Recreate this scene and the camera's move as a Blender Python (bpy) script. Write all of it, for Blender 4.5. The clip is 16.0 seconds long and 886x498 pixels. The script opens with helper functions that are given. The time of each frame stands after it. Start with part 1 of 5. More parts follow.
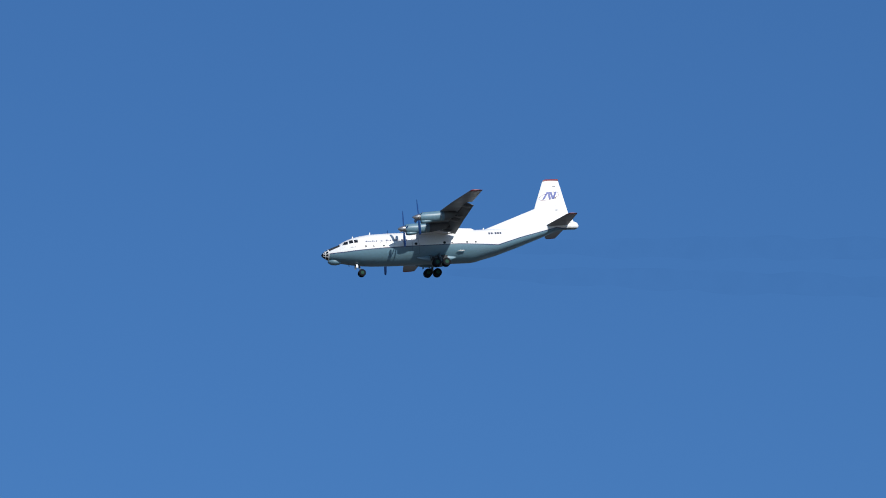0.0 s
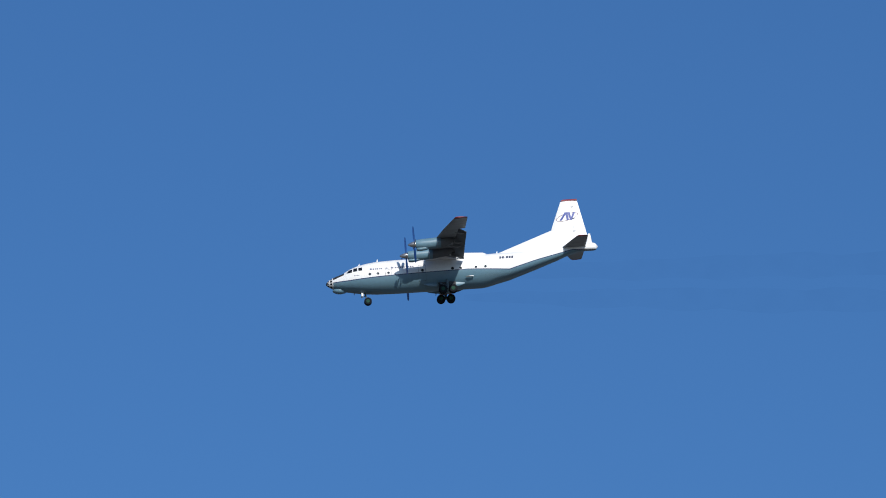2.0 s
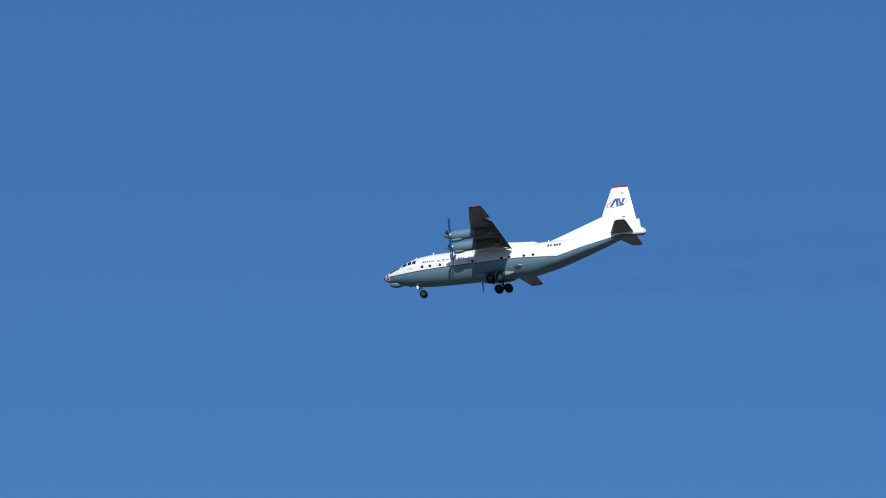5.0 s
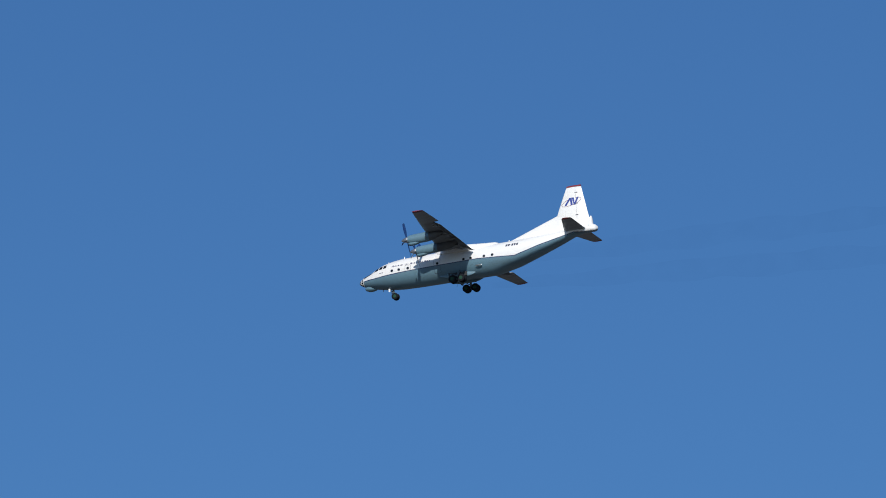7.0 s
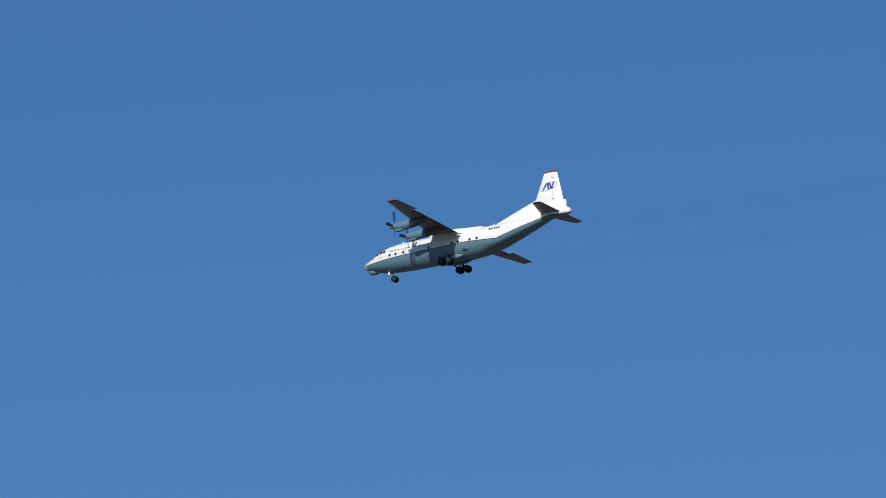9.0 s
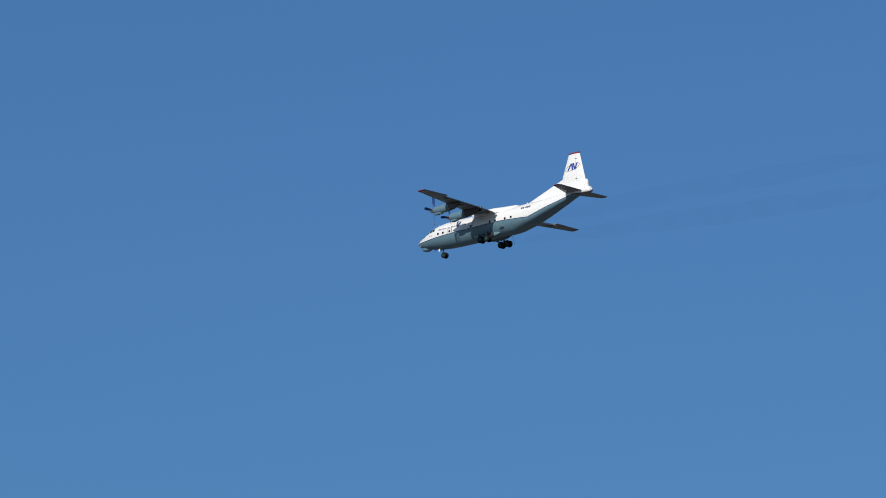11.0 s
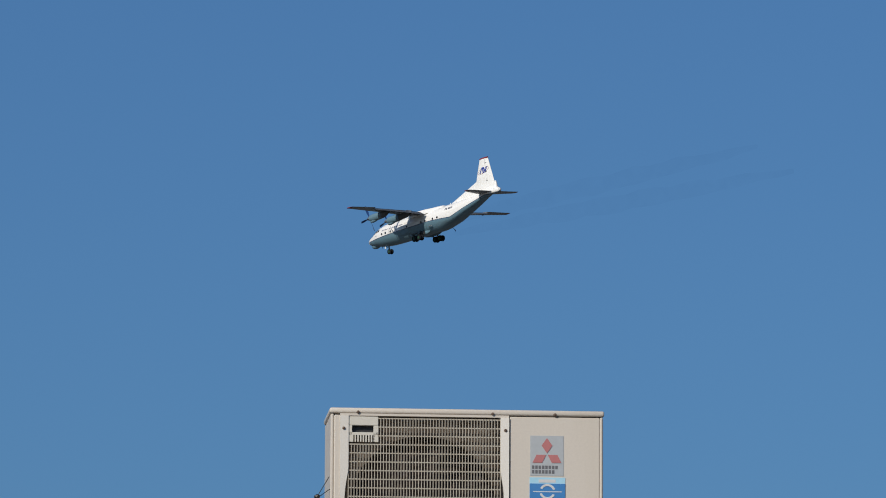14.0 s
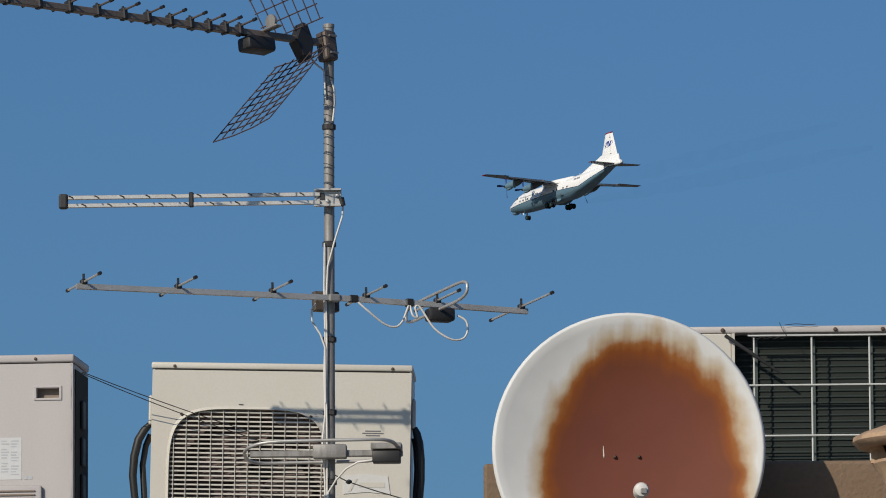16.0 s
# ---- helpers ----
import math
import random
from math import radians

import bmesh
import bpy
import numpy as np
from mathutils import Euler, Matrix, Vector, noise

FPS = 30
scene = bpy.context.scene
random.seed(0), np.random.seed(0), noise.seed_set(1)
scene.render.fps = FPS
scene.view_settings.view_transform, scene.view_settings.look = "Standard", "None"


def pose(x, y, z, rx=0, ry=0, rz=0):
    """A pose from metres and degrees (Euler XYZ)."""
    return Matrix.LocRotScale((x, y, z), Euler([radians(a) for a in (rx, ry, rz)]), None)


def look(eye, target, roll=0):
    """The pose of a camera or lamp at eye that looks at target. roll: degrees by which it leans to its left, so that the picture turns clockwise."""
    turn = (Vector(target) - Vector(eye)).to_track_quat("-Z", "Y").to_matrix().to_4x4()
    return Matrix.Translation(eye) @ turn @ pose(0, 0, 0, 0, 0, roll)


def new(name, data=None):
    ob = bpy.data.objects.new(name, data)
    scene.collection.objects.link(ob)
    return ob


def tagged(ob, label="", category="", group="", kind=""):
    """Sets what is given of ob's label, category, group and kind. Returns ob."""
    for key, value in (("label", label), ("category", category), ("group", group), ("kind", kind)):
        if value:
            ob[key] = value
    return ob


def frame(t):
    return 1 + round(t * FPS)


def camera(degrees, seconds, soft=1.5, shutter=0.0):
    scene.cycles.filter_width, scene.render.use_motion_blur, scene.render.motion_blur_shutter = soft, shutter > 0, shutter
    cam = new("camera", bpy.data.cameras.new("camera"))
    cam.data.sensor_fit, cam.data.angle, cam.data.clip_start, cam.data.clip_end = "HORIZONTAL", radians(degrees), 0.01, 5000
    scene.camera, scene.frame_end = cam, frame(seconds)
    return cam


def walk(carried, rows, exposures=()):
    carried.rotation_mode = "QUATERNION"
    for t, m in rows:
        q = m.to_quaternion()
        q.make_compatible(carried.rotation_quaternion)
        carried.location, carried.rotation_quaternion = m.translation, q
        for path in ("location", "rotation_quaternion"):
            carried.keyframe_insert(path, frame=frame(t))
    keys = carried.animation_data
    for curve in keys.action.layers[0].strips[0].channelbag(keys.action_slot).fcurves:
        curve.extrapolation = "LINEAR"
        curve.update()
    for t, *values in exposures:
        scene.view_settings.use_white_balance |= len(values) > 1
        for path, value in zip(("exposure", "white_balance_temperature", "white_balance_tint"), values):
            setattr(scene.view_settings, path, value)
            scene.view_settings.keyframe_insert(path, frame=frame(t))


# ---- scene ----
cam = camera(7.06, 16.0, soft=1.0)
EYE = (0.0, 0.0, 8.0)


def view(pan, tilt, lean):
    """The camera on its tripod: pan to the right of +Y, tilt above the level, lean."""
    return pose(*EYE, 0, 0, -pan) @ pose(0, 0, 0, 90 + tilt) @ pose(0, 0, 0, 0, 0, -lean)


VIEW = [
    (0, 12.963, 16.870, 0.221), (0.5, 10.135, 16.891, 0.111), (1, 7.471, 16.976, 0.051), (1.5, 4.983, 17.002, 0.009),
    (2, 2.528, 16.916, 0.048), (2.5, -0.110, 16.812, 0.081), (3, -3.065, 16.721, 0.009),
    (3.2, -4.308, 16.662, -0.025), (5.3, -14.883, 15.464, -0.165), (5.5, -15.791, 15.368, -0.188),
    (6, -18.159, 15.118, -0.140), (6.5, -20.453, 14.767, -0.090), (7, -22.785, 14.358, -0.040),
    (7.5, -25.221, 13.787, -0.028), (8, -27.701, 13.356, -0.043), (8.5, -29.489, 13.066, -0.031),
    (8.7, -30.113, 12.957, -0.033), (10.8, -37.831, 11.295, 0.037), (11, -38.574, 11.131, 0.052),
    (11.5, -40.188, 10.782, 0.082), (12, -41.285, 10.469, 0.152), (12.5, -42.814, 10.109, 0.230),
    (12.8, -43.757, 9.801, 0.250), (13, -44.415, 9.607, 0.094), (13.5, -45.493, 9.348, -0.132),
    (14, -46.597, 9.131, -0.263), (14.5, -48.003, 8.778, -0.049), (14.6, -48.442, 8.675, -0.007),
    (14.7, -48.761, 8.594, 0.036), (14.8, -49.196, 8.467, 0.089), (14.9, -49.462, 8.393, 0.142),
    (15, -49.822, 8.277, 0.247), (15.3, -50.622, 8.016, 0.351),
    (15.4, -50.936, 7.930, 0.348), (15.5, -51.121, 7.884, 0.302), (15.7, -51.562, 7.786, 0.302),
    (15.8, -51.804, 7.750, 0.301), (16, -52.207, 7.729, 0.301)]

walk(cam, [(t, view(a, b, r)) for t, a, b, r in VIEW], exposures=[(0, 0.26, 6450, 10), (3, 0.18, 6450, 10), (5.5, 0.08, 6480, 10), (8.5, 0.03, 6620, 10), (11, 0.03, 6800, 10), (12.5, 0.02, 6980, 10), (14.5, -0.01, 7120, 10), (16, 0.0, 7260, 10)])

# ---- daylight: sun behind the camera, at about 30 degrees over its left shoulder ----
SUN_TO = Vector((0.19, -0.85, 0.50)).normalized()
SUN_UP = math.asin(SUN_TO.z)
SUN_ROT = math.atan2(SUN_TO.x, SUN_TO.y)
world = bpy.data.worlds.new("sky")
scene.world = world
world.use_nodes = True
wn = world.node_tree
sky = wn.nodes.new("ShaderNodeTexSky")
sky.sky_type = "NISHITA"
sky.sun_disc = False
sky.sun_elevation = SUN_UP
sky.sun_rotation = SUN_ROT
sky.altitude = 0
sky.air_density = 0.9
sky.dust_density = 1.6
sky.ozone_density = 10.0
wn.nodes["Background"].inputs["Strength"].default_value = 0.076
haze = wn.nodes.new("ShaderNodeMix")
haze.data_type, haze.blend_type = "RGBA", "MULTIPLY"
haze.inputs[0].default_value = 1.0
haze.inputs[7].default_value = (0.80, 1.0, 1.06, 1)
wn.links.new(sky.outputs[0], haze.inputs[6])
wn.links.new(haze.outputs[2], wn.nodes["Background"].inputs["Color"])
sun = new("sun", bpy.data.lights.new("sun", "SUN"))
sun.data.energy = 3.4
sun.data.angle = radians(0.53)
sun.data.color = (1.0, 0.95, 0.88)
sun.matrix_world = look(SUN_TO * 50, (0, 0, 0))


# ---- materials ----
def material(name, color, rough=0.5, metal=0.0, vary=0.12, scale=6.0, fine=60.0, bump=0.0, dirt=None, dirt_amount=0.3,
             streak=(1, 1, 1), coat=0.0):
    """A surface with large stains and fine grain: colour, roughness and relief vary at two sizes."""
    m = bpy.data.materials.new(name)
    m.use_nodes = True
    n, l = m.node_tree.nodes, m.node_tree.links
    b = n["Principled BSDF"]
    b.inputs["Metallic"].default_value = metal
    b.inputs["Coat Weight"].default_value = coat
    at = n.new("ShaderNodeTexCoord")
    stretch = n.new("ShaderNodeMapping")
    stretch.inputs["Scale"].default_value = streak
    l.new(at.outputs["Object"], stretch.inputs["Vector"])
    big, small = n.new("ShaderNodeTexNoise"), n.new("ShaderNodeTexNoise")
    big.inputs["Scale"].default_value, small.inputs["Scale"].default_value = scale, fine
    big.inputs["Detail"].default_value, small.inputs["Detail"].default_value = 5, 3
    l.new(stretch.outputs[0], big.inputs["Vector"])
    l.new(at.outputs["Object"], small.inputs["Vector"])
    blend = n.new("ShaderNodeMix")
    blend.data_type = "RGBA"
    spot = n.new("ShaderNodeMapRange")
    spot.inputs[1].default_value, spot.inputs[2].default_value = 0.45, 0.75
    spot.inputs[4].default_value = dirt_amount
    l.new(big.outputs[0], spot.inputs[0])
    l.new(spot.outputs[0], blend.inputs[0])
    blend.inputs[6].default_value = (*color, 1)
    blend.inputs[7].default_value = (*(dirt or [c * (1 - vary * 2) for c in color]), 1)
    grain = n.new("ShaderNodeMix")
    grain.data_type, grain.blend_type = "RGBA", "MULTIPLY"
    grain.inputs[0].default_value = 1.0
    tone = n.new("ShaderNodeMapRange")
    tone.inputs[1].default_value, tone.inputs[2].default_value = 0.25, 0.75
    tone.inputs[3].default_value, tone.inputs[4].default_value = 1 - vary, 1 + vary * 0.4
    l.new(small.outputs[0], tone.inputs[0])
    l.new(blend.outputs[2], grain.inputs[6])
    l.new(tone.outputs[0], grain.inputs[7])
    l.new(grain.outputs[2], b.inputs["Base Color"])
    gloss = n.new("ShaderNodeMapRange")
    gloss.inputs[3].default_value, gloss.inputs[4].default_value = max(rough - 0.1, 0.03), min(rough + 0.15, 1)
    l.new(big.outputs[0], gloss.inputs[0])
    l.new(gloss.outputs[0], b.inputs["Roughness"])
    if bump:
        rel = n.new("ShaderNodeBump")
        rel.inputs["Distance"].default_value = bump
        l.new(small.outputs[0], rel.inputs["Height"])
        l.new(rel.outputs[0], b.inputs["Normal"])
    return m


WHITE = material("aircraft_white", (0.83, 0.83, 0.815), 0.38, vary=0.05, scale=0.5, fine=4, dirt=(0.66, 0.65, 0.62), dirt_amount=0.5, streak=(0.4, 1, 1.5), coat=0.2)
TEAL = material("aircraft_grey_teal", (0.120, 0.225, 0.290), 0.38, vary=0.08, scale=0.5, fine=3, dirt=(0.11, 0.17, 0.20), dirt_amount=0.6, streak=(0.4, 1, 1.5), coat=0.2)
NAVY = material("cheat_line_navy", (0.02, 0.035, 0.11), 0.4, vary=0.1, scale=1)
WING = material("bare_wing_skin", (0.27, 0.29, 0.31), 0.42, metal=0.3, vary=0.12, scale=0.45, fine=3, dirt=(0.18, 0.18, 0.18), dirt_amount=0.7, streak=(0.4, 2, 1))
FLAP = material("sooty_flap", (0.105, 0.115, 0.125), 0.5, metal=0.2, vary=0.15, scale=0.6, fine=3, dirt=(0.05, 0.05, 0.05), dirt_amount=0.7)
RED = material("tip_red", (0.22, 0.02, 0.028), 0.45, vary=0.1, scale=2)
GLASS_DARK = material("cockpit_glass", (0.012, 0.015, 0.02), 0.12, vary=0.1, scale=2)
RUBBER = material("tyre_rubber", (0.012, 0.014, 0.018), 0.9, vary=0.2, scale=3, fine=20)
HUB = material("wheel_hub_green", (0.020, 0.068, 0.046), 0.7, vary=0.15, scale=5)
for dull in (RUBBER, HUB):
    dull.node_tree.nodes["Principled BSDF"].inputs["Specular IOR Level"].default_value = 0.12
STEEL = material("bare_steel", (0.42, 0.42, 0.42), 0.35, metal=0.8, vary=0.1, scale=3)
LEG = material("gear_leg_grey", (0.09, 0.12, 0.13), 0.5, vary=0.12, scale=4)
BLADE = material("propeller_blue_grey", (0.018, 0.065, 0.22), 0.35, vary=0.1, scale=2)
DARK = material("dark_cavity", (0.03, 0.032, 0.035), 0.7, vary=0.2, scale=3)
SCRIPT = material("script_grey_blue", (0.16, 0.17, 0.24), 0.5, vary=0.1, scale=2)
MAROON = material("emblem_maroon", (0.16, 0.035, 0.07), 0.45, vary=0.1, scale=2)
LOGO = material("logo_blue", (0.022, 0.05, 0.28), 0.4, vary=0.06, scale=2)
SEAM = material("panel_seam_grey", (0.14, 0.14, 0.15), 0.5, vary=0.1, scale=2)
MARK = material("marking_dark", (0.05, 0.06, 0.10), 0.5, vary=0.1, scale=2)


def smoke_material():
    """Thin sooty haze: nearly clear, patchy."""
    m = bpy.data.materials.new("exhaust_haze")
    m.use_nodes = True
    n, l = m.node_tree.nodes, m.node_tree.links
    n.remove(n["Principled BSDF"])
    clear = n.new("ShaderNodeBsdfTransparent")
    at = n.new("ShaderNodeTexCoord")
    puff = n.new("ShaderNodeTexNoise")
    puff.inputs["Scale"].default_value, puff.inputs["Detail"].default_value = 0.35, 4
    l.new(at.outputs["Object"], puff.inputs["Vector"])
    ramp = n.new("ShaderNodeValToRGB")
    ramp.color_ramp.elements[0].color = (0.972, 0.975, 0.979, 1)
    ramp.color_ramp.elements[1].color = (1, 1, 1, 1)
    ramp.color_ramp.elements[0].position, ramp.color_ramp.elements[1].position = 0.3, 0.75
    l.new(puff.outputs[0], ramp.inputs[0])
    l.new(ramp.outputs[0], clear.inputs["Color"])
    l.new(clear.outputs[0], n["Material Output"].inputs["Surface"])
    return m


SMOKE = smoke_material()


# ---- mesh tools ----
def part(name, bm, mat, parent=None, label="", m=None, smooth=None):
    """Link a bmesh as one mesh object under a thing or under a part."""
    me = bpy.data.meshes.new(name)
    if bm.faces:
        bmesh.ops.recalc_face_normals(bm, faces=bm.faces)
    bm.to_mesh(me)
    bm.free()
    me.materials.append(mat)
    ob = new(name, me)
    if smooth is not None:
        me.shade_smooth()
        me.set_sharp_from_angle(angle=radians(smooth))
    if parent:
        ob.parent = parent
    if m is not None:
        ob.matrix_basis = m
    if label:
        ob["label"] = label
    return ob


def bridge(bm, rings, closed=True, caps=True):
    """Skin a row of rings of equal length."""
    vs = [[bm.verts.new(p) for p in r] for r in rings]
    n = len(vs[0])
    for a, b in zip(vs, vs[1:]):
        for i in range(n if closed else n - 1):
            j = (i + 1) % n
            bm.faces.new((a[i], a[j], b[j], b[i]))
    if caps and closed:
        bm.faces.new(vs[0][::-1])
        bm.faces.new(vs[-1])
    return vs


def box(bm, x0, x1, y0, y1, z0, z1, bevel=0.0, seg=2):
    r = bmesh.ops.create_cube(bm, size=1, matrix=Matrix.Translation(((x0 + x1) / 2, (y0 + y1) / 2, (z0 + z1) / 2)) @ Matrix.Diagonal((x1 - x0, y1 - y0, z1 - z0, 1)))
    if bevel:
        edges = list({e for v in r["verts"] for e in v.link_edges})
        bmesh.ops.bevel(bm, geom=edges, offset=bevel, segments=seg, affect="EDGES", profile=0.5)


def tube(bm, points, r, seg=8):
    """A round rod along points."""
    pts = [Vector(p) for p in points]
    rings = []
    side = None
    for i, p in enumerate(pts):
        d = (pts[min(i + 1, len(pts) - 1)] - pts[max(i - 1, 0)]).normalized()
        if side is None:
            side = d.orthogonal().normalized()
        side = (side - d * side.dot(d)).normalized()
        up = d.cross(side)
        rr = r[i] if isinstance(r, (list, tuple)) else r
        rings.append([p + (side * math.cos(2 * math.pi * k / seg) + up * math.sin(2 * math.pi * k / seg)) * rr for k in range(seg)])
    bridge(bm, rings)


def turned(bm, profile, axis="x", seg=24, m=None):
    """A body of revolution from (along, radius) pairs."""
    rings = []
    for a, r in profile:
        ring = []
        for k in range(seg):
            c, s = r * math.cos(2 * math.pi * k / seg), r * math.sin(2 * math.pi * k / seg)
            p = Vector({"x": (a, c, s), "y": (c, a, s), "z": (c, s, a)}[axis])
            ring.append(m @ p if m else p)
        rings.append(ring)
    bridge(bm, rings)


def lerp(table, x):
    """Smooth look-up in rows of (x, value, ...)."""
    if x <= table[0][0]:
        return table[0][1:]
    for a, b in zip(table, table[1:]):
        if x <= b[0]:
            k = (x - a[0]) / (b[0] - a[0])
            return tuple(p + (q - p) * k for p, q in zip(a[1:], b[1:]))
    return table[-1][1:]


# ---- the aircraft: four-engined high-wing freighter, nose at its origin, x aft, y to starboard ----
# station, crown height, keel height, half width
HULL = [(0.0, 0.10, -0.10, 0.10), (0.12, 0.26, -0.24, 0.26), (0.35, 0.44, -0.40, 0.46), (0.8, 0.69, -0.66, 0.78), (1.4, 0.90, -0.86, 1.08),
        (2.1, 1.13, -1.04, 1.36), (2.45, 1.36, -1.11, 1.48), (2.9, 1.60, -1.19, 1.61), (3.4, 1.81, -1.29, 1.74), (3.95, 1.99, -1.38, 1.85), (5.0, 2.22, -1.52, 1.98),
        (6.2, 2.37, -1.62, 2.05), (8.6, 2.45, -1.68, 2.07), (19.0, 2.45, -1.69, 2.07), (19.8, 2.45, -1.55, 2.06), (20.8, 2.46, -1.24, 2.03), (22.5, 2.50, -0.80, 1.90),
        (25.6, 2.62, 0.20, 1.52), (28.6, 2.82, 1.24, 1.10), (30.0, 2.95, 1.78, 0.90), (31.0, 3.02, 2.07, 0.74), (32.0, 3.05, 2.14, 0.64), (33.0, 3.08, 2.12, 0.56),
        (33.24, 2.98, 2.16, 0.48), (33.38, 2.86, 2.24, 0.36), (33.46, 2.68, 2.40, 0.14)]
STRIPE = [(0.0, -0.02), (2.75, -0.06), (7.8, 0.15), (12.0, 0.24), (17.3, 0.30), (22.4, 0.00), (25.6, 0.98), (29.6, 2.00), (30.4, 2.22), (31.4, 2.16), (33.5, 2.1)]


def hull_at(x, z, side, out=0.0):
    """The skin at station x and height z on one side, pushed out a little."""
    top, bot, half = lerp(HULL, x)
    mid = (top + bot) / 2
    h = (top - bot) / 2
    k = max(-0.999, min(0.999, (z - mid) / h))
    p = 2.0 if k > 0 or x < 19 else 2.0 + min((x - 19) / 3, 1) * 1.2
    w = half * (1 - abs(k) ** p) ** (1 / p)
    nrm = Vector((0, w / max(half, 0.01) ** 2 + 1e-4, (z - mid) / h ** 2)).normalized()
    return Vector((x, side * (w + nrm.y * out), z + nrm.z * out))


def hull_band(low, high, stations, rows, both=True):
    """Skin between two height lines; low or high None runs to keel or crown."""
    bm = bmesh.new()
    rings = []
    for x in stations:
        top, bot, half = lerp(HULL, x)
        a = bot if low is None else max(min(low(x), top - 0.02), bot + 0.02)
        b = top if high is None else max(min(high(x), top - 0.01), bot + 0.03)
        mid, h = (top + bot) / 2, (top - bot) / 2
        ta = -math.pi / 2 if low is None else math.asin(max(-1, min(1, (a - mid) / h)))
        tb = math.pi / 2 if high is None else math.asin(max(-1, min(1, (b - mid) / h)))
        zs = [mid + h * math.sin(ta + (tb - ta) * i / rows) for i in range(rows + 1)]
        left = [hull_at(x, z, -1) for z in zs]
        if high is None:
            left[-1] = Vector((x, 0, top))
        if low is None:
            left[0] = Vector((x, 0, bot))
        right = [Vector((p.x, -p.y, p.z)) for p in left]
        rings.append((left, right))
    if high is None:
        bridge(bm, [l + r[-2::-1] for l, r in rings], closed=False, caps=False)
    elif low is None:
        bridge(bm, [l[::-1] + r[1:] for l, r in rings], closed=False, caps=False)
    else:
        bridge(bm, [l for l, r in rings], closed=False, caps=False)
        bridge(bm, [r for l, r in rings], closed=False, caps=False)
    return bm


def skin_patch(corners, side, out, nx=4, nz=4, bm=None, thick=0.02):
    """A slightly raised panel that follows the hull, between four (x, z) corners."""
    bm = bm or bmesh.new()
    a, b, c, d = [Vector(p) for p in corners]
    grids = []
    for o in (out, out - thick):
        g = []
        for i in range(nx + 1):
            col = []
            for j in range(nz + 1):
                u, v = i / nx, j / nz
                p = (a * (1 - u) + b * u) * (1 - v) + (d * (1 - u) + c * u) * v
                col.append(bm.verts.new(hull_at(p.x, p.y, side, o)))
            g.append(col)
        grids.append(g)
    for g, flip in ((grids[0], 1), (grids[1], 0)):
        for i in range(nx):
            for j in range(nz):
                q = (g[i][j], g[i + 1][j], g[i + 1][j + 1], g[i][j + 1])
                bm.faces.new(q if flip else q[::-1])
    rim = lambda g: [g[i][0] for i in range(nx)] + [g[nx][j] for j in range(nz)] + [g[i][nz] for i in range(nx, 0, -1)] + [g[0][j] for j in range(nz, 0, -1)]
    p, q = rim(grids[0]), rim(grids[1])
    for i in range(len(p)):
        j = (i + 1) % len(p)
        bm.faces.new((p[i], q[i], q[j], p[j]))
    return bm


def skin_disc(x, z, r, side, out=0.012, inner=0.0):
    """A round window or ring on the hull."""
    bm = bmesh.new()
    n = 16
    o = [bm.verts.new(hull_at(x + r * math.cos(2 * math.pi * k / n), z + r * math.sin(2 * math.pi * k / n), side, out)) for k in range(n)]
    if inner:
        i = [bm.verts.new(hull_at(x + inner * math.cos(2 * math.pi * k / n), z + inner * math.sin(2 * math.pi * k / n), side, out)) for k in range(n)]
        for k in range(n):
            bm.faces.new((o[k], o[(k + 1) % n], i[(k + 1) % n], i[k]))
    else:
        bm.faces.new(o)
    low = [bm.verts.new(hull_at(x + r * 1.08 * math.cos(2 * math.pi * k / n), z + r * 1.08 * math.sin(2 * math.pi * k / n), side, -0.01)) for k in range(n)]
    for k in range(n):
        bm.faces.new((o[k], low[k], low[(k + 1) % n], o[(k + 1) % n]))
    return bm


def foil(sections, n=14, thick=0.13):
    """A lifting surface; sections are (leading edge x, y, z, chord), thickness share at the end."""
    bm = bmesh.new()
    rings = []
    for le, y, z, c in sections:
        pts = []
        for k in range(2 * n):
            up = k < n
            s = (1 - math.cos(math.pi * (k if up else 2 * n - k) / n)) / 2
            t = 5 * thick * (0.2969 * math.sqrt(s) - 0.126 * s - 0.3516 * s * s + 0.2843 * s ** 3 - 0.1015 * s ** 4)
            pts.append(Vector((le + c * s, y, z + c * (t if up else -t * 0.75))))
        rings.append(pts)
    bridge(bm, rings)
    return bm


WING_LINE = [(0.0, 11.95, 2.22, 4.7), (2.0, 12.2, 2.28, 4.45), (5.0, 12.55, 2.42, 4.05), (9.4, 13.2, 2.52, 3.35), (13.4, 13.9, 2.56, 2.65), (18.55, 14.94, 2.51, 1.62), (18.95, 15.04, 2.50, 1.5)]
FLAP_ANGLE = 24


def wing_at(y):
    return lerp(WING_LINE, abs(y))


def lerp_sections(ys, cut=1.0, start=0.0):
    return [(wing_at(y)[0] + wing_at(y)[2] * start, y, wing_at(y)[1], wing_at(y)[2] * (cut - start)) for y in ys]


